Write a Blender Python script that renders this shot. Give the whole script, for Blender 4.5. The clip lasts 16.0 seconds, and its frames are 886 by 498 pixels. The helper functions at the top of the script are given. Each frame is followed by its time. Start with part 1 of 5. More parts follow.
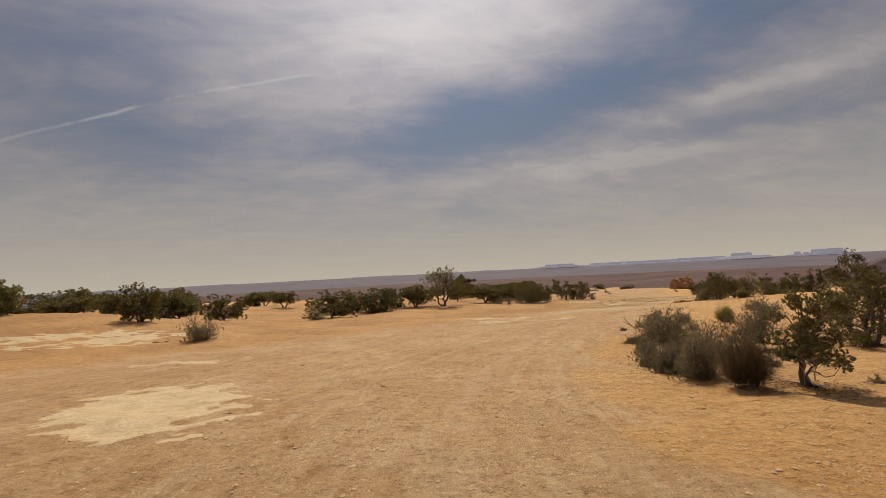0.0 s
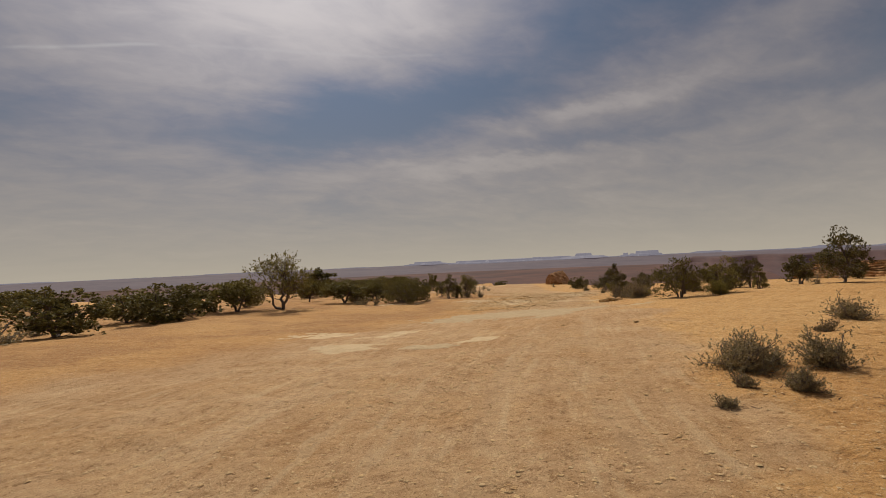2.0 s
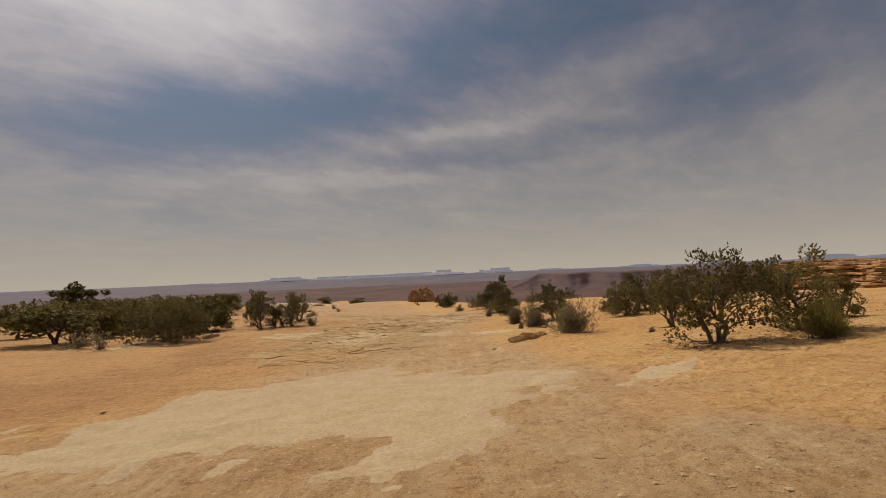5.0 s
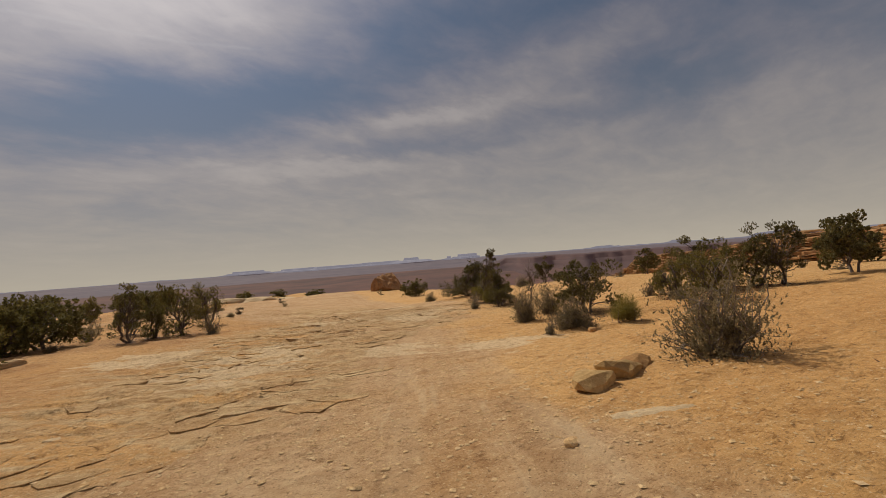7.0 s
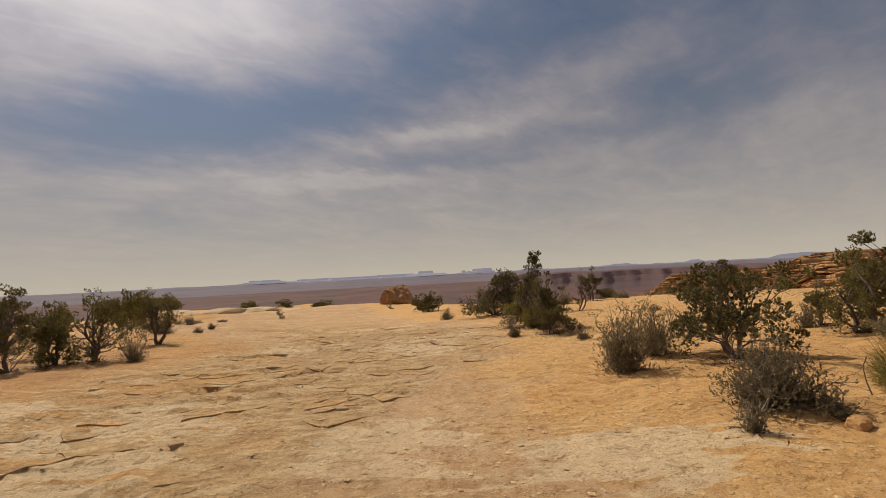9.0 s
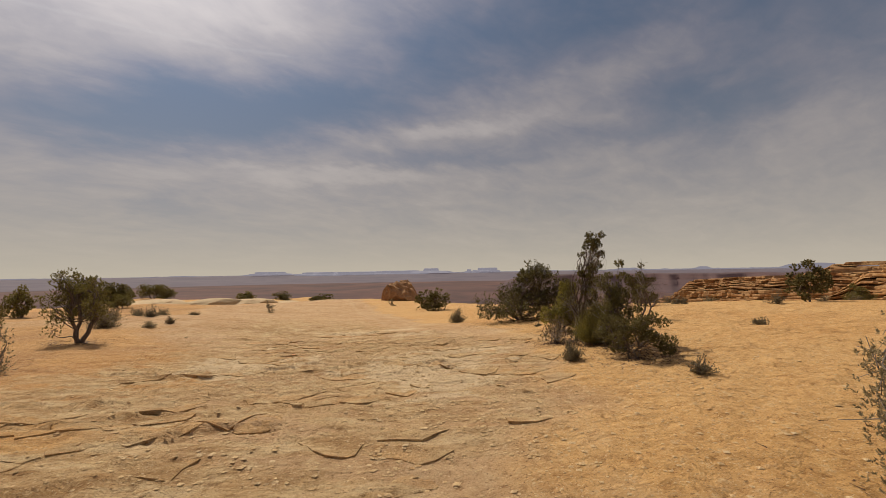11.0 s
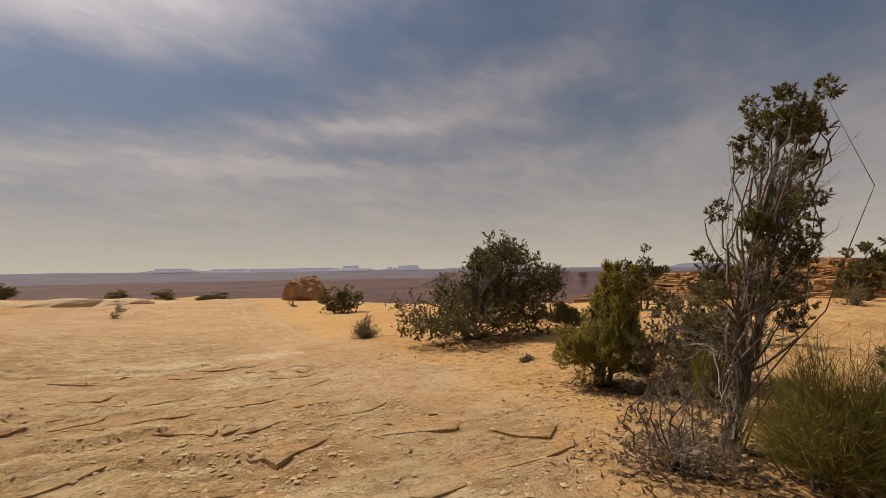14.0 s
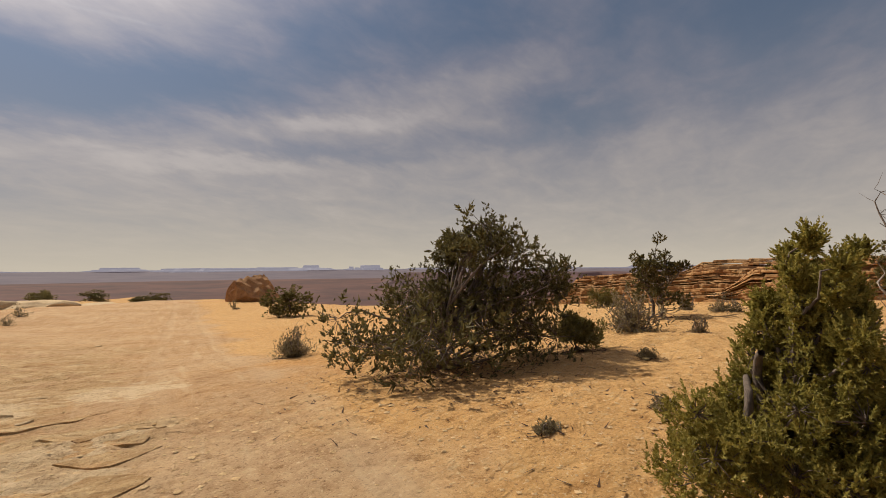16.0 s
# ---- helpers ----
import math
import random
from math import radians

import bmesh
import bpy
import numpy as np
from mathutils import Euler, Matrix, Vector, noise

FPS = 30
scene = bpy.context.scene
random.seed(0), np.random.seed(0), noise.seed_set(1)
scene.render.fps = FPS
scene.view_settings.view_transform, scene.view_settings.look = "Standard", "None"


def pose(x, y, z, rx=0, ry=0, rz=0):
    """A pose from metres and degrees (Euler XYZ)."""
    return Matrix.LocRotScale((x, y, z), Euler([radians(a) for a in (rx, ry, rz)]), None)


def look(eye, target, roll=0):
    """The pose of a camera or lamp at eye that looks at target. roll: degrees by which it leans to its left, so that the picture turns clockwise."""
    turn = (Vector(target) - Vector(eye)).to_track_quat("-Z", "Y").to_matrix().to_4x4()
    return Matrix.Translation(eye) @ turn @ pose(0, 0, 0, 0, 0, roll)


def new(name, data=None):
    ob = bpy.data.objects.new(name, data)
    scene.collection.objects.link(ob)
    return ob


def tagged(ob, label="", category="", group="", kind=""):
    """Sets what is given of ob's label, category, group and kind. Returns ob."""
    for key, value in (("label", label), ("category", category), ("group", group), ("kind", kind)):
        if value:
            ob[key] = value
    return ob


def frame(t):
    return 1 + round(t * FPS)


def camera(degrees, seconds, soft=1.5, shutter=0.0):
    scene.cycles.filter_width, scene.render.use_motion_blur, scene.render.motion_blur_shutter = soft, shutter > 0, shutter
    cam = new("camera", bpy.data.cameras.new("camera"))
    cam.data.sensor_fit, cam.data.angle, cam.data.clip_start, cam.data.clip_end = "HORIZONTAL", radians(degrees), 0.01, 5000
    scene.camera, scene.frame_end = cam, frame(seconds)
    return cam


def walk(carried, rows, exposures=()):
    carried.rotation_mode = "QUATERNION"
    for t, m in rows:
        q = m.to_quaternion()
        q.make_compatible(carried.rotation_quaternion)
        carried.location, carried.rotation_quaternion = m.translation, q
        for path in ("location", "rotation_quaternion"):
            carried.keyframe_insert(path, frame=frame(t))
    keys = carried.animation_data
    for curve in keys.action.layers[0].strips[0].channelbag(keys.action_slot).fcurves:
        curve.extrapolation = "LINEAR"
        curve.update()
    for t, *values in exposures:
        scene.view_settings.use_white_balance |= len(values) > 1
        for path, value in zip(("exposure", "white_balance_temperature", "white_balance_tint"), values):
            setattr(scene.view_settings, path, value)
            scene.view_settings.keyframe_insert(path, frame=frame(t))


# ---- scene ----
cam = camera(87.43, 16.0, soft=0.8)
# seconds, eye, yaw (to the left), pitch (up), roll
ROWS = [
    (0, 0.000, -0.000, 1.606, 0.00, 2.70, -3.01),
    (0.5, 0.131, 3.834, 1.413, -2.98, 4.10, -2.81),
    (1, 0.444, 7.462, 1.189, -7.01, 2.35, -2.31),
    (1.5, 1.167, 10.897, 1.057, -11.25, 2.48, -3.12),
    (2, 2.136, 14.253, 0.799, -15.94, 1.57, -2.58),
    (2.5, 3.342, 17.068, 0.555, -20.65, 2.59, -2.45),
    (3, 4.568, 19.812, 0.483, -25.71, 2.26, -0.97),
    (3.5, 5.674, 21.954, 0.353, -28.79, 3.45, -1.57),
    (4, 6.783, 23.720, 0.354, -30.59, 2.83, -2.50),
    (6.5, 13.132, 33.572, -0.208, -36.02, 2.86, -2.67),
    (7, 14.483, 35.535, -0.356, -36.79, 1.04, -4.27),
    (7.5, 15.557, 37.253, -0.404, -36.59, 1.06, -0.69),
    (8, 16.542, 38.612, -0.555, -36.69, 2.47, -3.21),
    (8.5, 17.339, 39.864, -0.619, -36.04, 2.21, -3.35),
    (9, 18.060, 40.933, -0.699, -35.04, 2.88, -2.85),
    (11.5, 21.492, 46.456, -1.053, -34.77, 2.70, -0.30),
    (12, 22.366, 47.675, -1.124, -36.42, 3.05, -0.81),
    (12.5, 23.374, 48.883, -1.180, -38.52, 2.74, -2.22),
    (13, 24.244, 49.992, -1.255, -40.36, 2.20, -0.87),
    (13.5, 25.120, 50.965, -1.319, -42.26, 2.88, -0.10),
    (14, 25.912, 51.788, -1.393, -44.03, 2.24, -0.58),
    (14.5, 26.601, 52.518, -1.407, -44.92, 1.31, -1.29),
    (15, 27.199, 53.093, -1.464, -45.90, 2.67, -1.38),
    (15.5, 27.797, 53.679, -1.482, -47.11, 2.54, 0.91),
    (16, 28.402, 54.159, -1.518, -48.65, 2.21, -0.36),
]


def aim(x, y, z, yaw, pitch, roll):
    a, b = radians(yaw), radians(pitch)
    way = Vector((-math.sin(a) * math.cos(b), math.cos(a) * math.cos(b), math.sin(b)))
    eye = Vector((x, y, z))
    return look(eye, eye + way, roll)


# the clip's camera stops down a little on the bend and opens again towards the rim
STOPS = [(0.0, -0.08), (0.5, -0.24), (2.0, -0.26), (4.0, -0.2), (6.5, -0.25), (7.2, -0.2), (8.2, -0.05), (9.0, 0.0), (12.0, 0.0), (13.5, 0.0), (15.0, 0.12), (16.0, 0.14)]
walk(cam, [(t, aim(*r)) for t, *r in ROWS], STOPS)

# ---- sun and sky ----
SUN_YAW, SUN_UP = 2.0, 47.0
sun_way = Vector((-math.sin(radians(SUN_YAW)) * math.cos(radians(SUN_UP)), math.cos(radians(SUN_YAW)) * math.cos(radians(SUN_UP)), math.sin(radians(SUN_UP))))
sun = new("sun", bpy.data.lights.new("sun", "SUN"))
sun.data.energy, sun.data.angle, sun.data.color = 3.9, radians(0.8), (1.0, 0.91, 0.76)
sun.matrix_world = look((0, 0, 60), Vector((0, 0, 60)) - sun_way)


class Nodes:
    """Short hand for building a node tree."""

    def __init__(self, tree):
        self.tree = tree

    def add(self, kind, **values):
        n = self.tree.nodes.new(kind)
        for key, value in values.items():
            n.inputs[key.replace("_", " ")].default_value = value
        return n

    def link(self, a, b):
        self.tree.links.new(a, b)

    def put(self, value, socket):
        if isinstance(value, bpy.types.NodeSocket):
            self.link(value, socket)
        else:
            socket.default_value = value

    def math(self, op, a, b=0.0, c=0.0, clamp=False):
        n = self.tree.nodes.new("ShaderNodeMath")
        n.operation, n.use_clamp = op, clamp
        for s, v in zip(n.inputs, (a, b, c)):
            self.put(v, s)
        return n.outputs[0]

    def vec(self, op, a, b=(0, 0, 0)):
        n = self.tree.nodes.new("ShaderNodeVectorMath")
        n.operation = op
        self.put(a, n.inputs[0])
        self.put(b, n.inputs[1])
        return n

    def mix(self, fac, a, b, blend="MIX"):
        n = self.tree.nodes.new("ShaderNodeMix")
        n.data_type, n.blend_type = "RGBA", blend
        self.put(fac, n.inputs[0])
        self.put(a, n.inputs[6])
        self.put(b, n.inputs[7])
        return n.outputs[2]

    def noise(self, vector, scale, detail=4.0, rough=0.55, distort=0.0):
        n = self.tree.nodes.new("ShaderNodeTexNoise")
        n.inputs["Scale"].default_value, n.inputs["Detail"].default_value = scale, detail
        n.inputs["Roughness"].default_value, n.inputs["Distortion"].default_value = rough, distort
        if vector is not None:
            self.link(vector, n.inputs["Vector"])
        return n.outputs[0]

    def ramp(self, fac, *stops):
        n = self.tree.nodes.new("ShaderNodeValToRGB")
        self.link(fac, n.inputs[0])
        e = n.color_ramp.elements
        while len(e) < len(stops):
            e.new(0.5)
        for s, (p, c) in zip(e, stops):
            s.position, s.color = p, (*c, 1) if len(c) == 3 else c
        return n.outputs[0]

    def range(self, v, a, b, c=0.0, d=1.0):
        n = self.tree.nodes.new("ShaderNodeMapRange")
        n.interpolation_type = "SMOOTHSTEP"
        self.put(v, n.inputs[0])
        for s, x in zip(n.inputs[1:5], (a, b, c, d)):
            s.default_value = x
        return n.outputs[0]


def make_sky():
    world = bpy.data.worlds.new("sky")
    world.use_nodes = True
    scene.world = world
    tree = world.node_tree
    tree.nodes.clear()
    n = Nodes(tree)
    way = n.add("ShaderNodeTexCoord").outputs["Generated"]
    xyz = n.add("ShaderNodeSeparateXYZ")
    n.link(way, xyz.inputs[0])
    x, y, z = xyz.outputs
    up = n.math("MAXIMUM", z, 0.0)
    sky = tree.nodes.new("ShaderNodeTexSky")
    sky.sky_type, sky.sun_disc = "NISHITA", False
    sky.sun_elevation, sky.sun_rotation = radians(SUN_UP), radians(-SUN_YAW)
    sky.altitude, sky.dust_density = 1900, 1.5
    blue = n.mix(1.0, sky.outputs[0], (0.055, 0.053, 0.058, 1), "MULTIPLY")
    # the cloud deck, seen in perspective
    low = n.math("ADD", up, 0.22)
    u, v = n.math("DIVIDE", x, low), n.math("DIVIDE", y, low)
    flat = n.add("ShaderNodeCombineXYZ")
    n.link(n.math("ADD", n.math("MULTIPLY", u, 1.15), n.math("MULTIPLY", v, 0.35)), flat.inputs[0])
    n.link(n.math("SUBTRACT", n.math("MULTIPLY", v, 1.7), n.math("MULTIPLY", u, 0.45)), flat.inputs[1])
    n.link(n.math("MULTIPLY", z, 2.5), flat.inputs[2])
    streak = n.noise(flat.outputs[0], 1.7, 6, 0.56, 0.7)
    wisp = n.noise(flat.outputs[0], 5.5, 5, 0.58, 0.5)
    # gaps of blue (plus) and thicker banks (minus): yaw and height of the middle, half widths in degrees, slope, weight
    yaw = n.math("ARCTAN2", x, y)
    high = n.math("ARCSINE", z)
    bent_yaw = n.math("ADD", yaw, n.math("MULTIPLY", n.math("SUBTRACT", n.noise(flat.outputs[0], 1.3, 4, 0.6), 0.5), radians(15)))
    bent_high = n.math("ADD", high, n.math("MULTIPLY", n.math("SUBTRACT", n.noise(flat.outputs[0], 2.1, 5, 0.62), 0.5), radians(5.5)))
    gaps = None
    for ya, el, wa, we, slope, k in (
        (8, 17.6, 15, 3.4, 0.06, 0.58), (-3, 15.0, 8, 2.2, 0.1, 0.18), (24, 19.6, 9, 2.0, 0.0, 0.22), (33, 25.5, 12, 4.5, 0.0, 0.32),
        (54, 29, 17, 7, 0.0, 0.30), (66, 17.4, 6.5, 2.8, 0.0, 0.36), (58, 19.0, 6, 1.6, 0.0, 0.16), (84, 25, 15, 8, 0.0, 0.40), (36, 13.2, 10, 1.4, 0.06, 0.20),
        (3, 6.6, 8, 1.3, 0.0, 0.14), (-34, 14.6, 12, 3.6, 0.05, 0.36), (50, 15.6, 11, 1.4, 0.0, 0.16), (-45, 23, 14, 5, 0.0, 0.2),
        (23, 11.4, 15, 1.1, 0.03, -0.22), (36, 17.2, 12, 0.9, 0.14, -0.18), (1, 28.5, 15, 4.5, 0.0, -0.22), (52, 22.5, 9, 3.0, 0.1, -0.14), (-15, 19.5, 12, 2.4, 0.05, -0.12),
    ):
        da = n.math("DIVIDE", n.math("SUBTRACT", bent_yaw, radians(ya)), radians(wa))
        de = n.math("SUBTRACT", bent_high, n.math("ADD", radians(el), n.math("MULTIPLY", n.math("SUBTRACT", bent_yaw, radians(ya)), slope)))
        de = n.math("DIVIDE", de, radians(we))
        q = n.math("ADD", n.math("MULTIPLY", da, da), n.math("MULTIPLY", de, de))
        g = n.math("MULTIPLY", n.math("EXPONENT", n.math("MULTIPLY", q, -1.0)), k)
        gaps = g if gaps is None else n.math("ADD", gaps, g)
    cover = n.math("ADD", n.math("MULTIPLY", streak, 0.50), n.math("MULTIPLY", wisp, 0.26))
    cover = n.math("SUBTRACT", n.math("ADD", cover, 0.215), gaps)
    cover = n.range(cover, 0.10, 0.92)
    veil = n.ramp(cover, (0.0, (0.112, 0.180, 0.292)), (0.36, (0.240, 0.256, 0.338)), (0.72, (0.392, 0.370, 0.405)), (1.0, (0.54, 0.50, 0.512)))
    col = n.mix(n.math("ADD", n.math("MULTIPLY", cover, 0.25), 0.75), blue, veil)
    # contrail: a thin broken line
    bow = n.math("MINIMUM", n.math("ADD", yaw, radians(2.0)), 0.0)
    off = n.math("SUBTRACT", high, n.math("SUBTRACT", radians(24.3), n.math("MULTIPLY", n.math("MULTIPLY", bow, bow), 0.355)))
    off = n.math("ADD", off, n.math("MULTIPLY", n.math("SUBTRACT", n.noise(way, 9.0, 2), 0.5), 0.012))
    line = n.math("SUBTRACT", 1.0, n.math("DIVIDE", n.math("ABSOLUTE", off), 0.0042), clamp=True)
    line = n.math("MULTIPLY", line, n.range(n.noise(way, 5.0, 4, 0.7), 0.36, 0.54))
    line = n.math("MULTIPLY", line, n.math("MULTIPLY", n.range(yaw, -0.9, -0.6), n.math("MULTIPLY", n.range(yaw, 0.0, -0.5, 0.22, 1.0), n.range(yaw, 0.32, 0.27))))
    col = n.mix(n.math("MULTIPLY", line, 0.55), col, (0.62, 0.61, 0.62, 1))
    # glow of the veiled sun
    toward = n.math("MAXIMUM", n.vec("DOT_PRODUCT", way, tuple(sun_way)).outputs["Value"], 0.0)
    broadly = n.vec("SCALE", col)
    n.link(n.math("ADD", n.math("MULTIPLY", n.math("POWER", toward, 6.5), 0.66), 0.64), broadly.inputs["Scale"])
    col = broadly.outputs[0]
    glow = n.math("ADD", n.math("MULTIPLY", n.math("POWER", toward, 14.0), 0.26), n.math("MULTIPLY", n.math("POWER", toward, 80.0), 0.5))
    glow = n.math("MULTIPLY", glow, n.math("ADD", n.math("MULTIPLY", cover, 0.6), 0.5))
    gcol = n.vec("SCALE", (1.0, 0.97, 0.92))
    n.link(glow, gcol.inputs["Scale"])
    col = n.mix(1.0, col, gcol.outputs[0], "ADD")
    # dusty air along the horizon
    haze = n.math("EXPONENT", n.math("MULTIPLY", up, -6.5))
    col = n.mix(n.math("MULTIPLY", haze, 0.92), col, (0.525, 0.465, 0.370, 1))
    back = n.add("ShaderNodeBackground", Strength=1.0)
    n.link(col, back.inputs[0])
    n.link(back.outputs[0], n.add("ShaderNodeOutputWorld").inputs[0])


make_sky()


# ---- materials ----
def material(name):
    m = bpy.data.materials.new(name)
    m.use_nodes = True
    n = Nodes(m.node_tree)
    b = m.node_tree.nodes["Principled BSDF"]
    return m, n, b


def bump(n, b, height, strength, distance):
    k = n.add("ShaderNodeBump", Strength=strength, Distance=distance)
    n.link(height, k.inputs["Height"])
    n.link(k.outputs[0], b.inputs["Normal"])


def place_vec(n, world=True):
    c = n.add("ShaderNodeNewGeometry" if world else "ShaderNodeTexCoord")
    return c.outputs["Position"] if world else c.outputs["Object"]


def sand_material():
    m, n, b = material("sandy_ground")
    p = place_vec(n)
    wide = n.noise(p, 0.09, 4, 0.55, 0.4)
    mid = n.noise(p, 0.8, 5, 0.6)
    fine = n.noise(p, 9.0, 4, 0.65)
    grain = n.noise(p, 60.0, 3, 0.6)
    road = n.add("ShaderNodeAttribute")
    road.attribute_name = "road"
    rock = n.add("ShaderNodeAttribute")
    rock.attribute_name = "rock"
    soil = n.add("ShaderNodeAttribute")
    soil.attribute_name = "soil"
    lane = n.add("ShaderNodeAttribute")
    lane.attribute_name = "lane"
    col = n.ramp(wide, (0.34, (0.575, 0.312, 0.112)), (0.47, (0.63, 0.362, 0.138)), (0.60, (0.655, 0.392, 0.160)), (0.75, (0.60, 0.332, 0.122)))
    # red soil, left where nobody drives
    red = n.math("MULTIPLY", n.range(n.noise(p, 0.25, 4, 0.55), 0.40, 0.62, 0.35, 1.0), soil.outputs["Fac"])
    col = n.mix(n.math("MULTIPLY", red, 0.85), col, (0.41, 0.215, 0.090, 1))
    # the driven ground is beaten pale
    worn = n.math("MULTIPLY", road.outputs["Fac"], n.range(mid, 0.25, 0.6, 0.72, 1.0))
    beaten = n.ramp(n.noise(p, 0.35, 4, 0.6, 0.5), (0.36, (0.475, 0.286, 0.140)), (0.50, (0.53, 0.340, 0.182)), (0.64, (0.585, 0.397, 0.228)))
    col = n.mix(n.math("MULTIPLY", worn, 0.92), col, beaten)
    # bare rock beds, with sand lying in their hollows
    turned = n.add("ShaderNodeVectorRotate", Angle=radians(36))
    n.link(p, turned.inputs["Vector"])
    bed = n.vec("MULTIPLY", turned.outputs[0], (0.45, 1.25, 1.0)).outputs[0]
    bare = n.math("ADD", n.noise(bed, 1.1, 7, 0.62, 0.7), n.math("MULTIPLY", rock.outputs["Fac"], 0.20))
    bare = n.math("MULTIPLY", n.range(bare, 0.58, 0.70), rock.outputs["Fac"])
    stone = n.ramp(n.noise(bed, 2.6, 6, 0.65, 0.4), (0.36, (0.41, 0.242, 0.106)), (0.50, (0.545, 0.362, 0.178)), (0.64, (0.675, 0.50, 0.283)))
    col = n.mix(n.math("MULTIPLY", bare, 0.9), col, stone)
    # spots where the bed is scoured pale
    pale = n.add("ShaderNodeAttribute")
    pale.attribute_name = "pale"
    scoured = n.math("ADD", n.noise(bed, 1.5, 7, 0.66, 0.6), n.math("MULTIPLY", pale.outputs["Fac"], 0.36))
    scoured = n.math("MULTIPLY", n.range(scoured, 0.66, 0.71), n.range(pale.outputs["Fac"], 0.05, 0.2))
    col = n.mix(n.math("MULTIPLY", scoured, 0.8), col, (0.70, 0.53, 0.325, 1))
    # loose grit of every size
    grit = n.noise(p, 6.0, 9, 0.80)
    dull = n.mix(1.0, col, (0.50, 0.42, 0.34, 1), "MULTIPLY")
    col = n.mix(n.range(grit, 0.49, 0.34, 0.0, 0.85), col, dull)
    col = n.mix(n.range(grit, 0.53, 0.68, 0.0, 0.62), col, (0.67, 0.50, 0.29, 1))
    col = n.mix(n.range(fine, 0.34, 0.66, 0.0, 0.30), col, n.mix(1.0, col, (0.55, 0.46, 0.38, 1), "MULTIPLY"))
    col = n.mix(n.range(grain, 0.57, 0.68, 0.0, 0.65), col, (0.66, 0.50, 0.30, 1))
    col = n.mix(n.range(grain, 0.43, 0.32, 0.0, 0.62), col, (0.20, 0.115, 0.055, 1))
    speck = n.noise(p, 26.0, 2, 0.5)
    # dark specks paint in bits of grit and the small shadows of pebbles
    col = n.mix(n.range(speck, 0.64, 0.69, 0.0, 0.60), col, (0.15, 0.085, 0.042, 1))
    col = n.mix(n.range(speck, 0.33, 0.29, 0.0, 0.65), col, (0.70, 0.54, 0.34, 1))
    blotch = n.noise(p, 1.7, 7, 0.72, 0.3)
    col = n.mix(n.range(blotch, 0.48, 0.34, 0.0, 0.50), col, n.mix(1.0, col, (0.68, 0.58, 0.48, 1), "MULTIPLY"))
    # wheel ruts, and grit swept into lines along them
    swept = n.add("ShaderNodeCombineXYZ")
    n.link(n.math("MULTIPLY", lane.outputs["Fac"], 3.6), swept.inputs[0])
    n.link(n.math("MULTIPLY", n.vec("DOT_PRODUCT", p, (0.53, 0.848, 0.0)).outputs["Value"], 0.35), swept.inputs[1])
    swept = n.noise(swept.outputs[0], 1.0, 5, 0.62, 0.3)
    driven = n.math("MULTIPLY", road.outputs["Fac"], n.math("SUBTRACT", 1.0, n.math("MULTIPLY", rock.outputs["Fac"], 0.7)))
    col = n.mix(n.math("MULTIPLY", n.range(swept, 0.48, 0.36, 0.0, 0.30), driven), col, n.mix(1.0, col, (0.74, 0.66, 0.58, 1), "MULTIPLY"))
    col = n.mix(n.math("MULTIPLY", n.range(swept, 0.54, 0.66, 0.0, 0.35), driven), col, (0.62, 0.46, 0.28, 1))
    rut = n.math("ABSOLUTE", n.math("SUBTRACT", n.math("ABSOLUTE", n.math("SUBTRACT", lane.outputs["Fac"], 0.5)), 0.78))
    rut = n.math("MULTIPLY", n.range(rut, 0.30, 0.08), n.range(n.noise(p, 0.5, 3), 0.35, 0.6))
    col = n.mix(n.math("MULTIPLY", rut, 0.25), col, (0.58, 0.42, 0.255, 1))
    n.link(col, b.inputs["Base Color"])
    b.inputs["Roughness"].default_value, b.inputs["Specular IOR Level"].default_value = 0.95, 0.1
    clods = n.noise(p, 3.2, 4, 0.62, 0.3)
    high = n.math("ADD", n.math("MULTIPLY", mid, 0.5), n.math("ADD", n.math("MULTIPLY", fine, 0.26), n.math("MULTIPLY", grain, 0.12)))
    loose = n.math("SUBTRACT", 1.0, n.math("MULTIPLY", road.outputs["Fac"], 0.75))
    high = n.math("ADD", high, n.math("MULTIPLY", n.math("MULTIPLY", clods, 1.3), loose))
    high = n.math("ADD", high, n.math("MULTIPLY", grit, 0.55))
    high = n.math("SUBTRACT", high, n.math("MULTIPLY", rut, 0.35))
    flake = n.noise(bed, 3.0, 7, 0.72, 0.5)
    high = n.math("ADD", high, n.math("MULTIPLY", n.math("MULTIPLY", flake, rock.outputs["Fac"]), 1.1))
    bump(n, b, high, 1.0, 0.08)
    return m


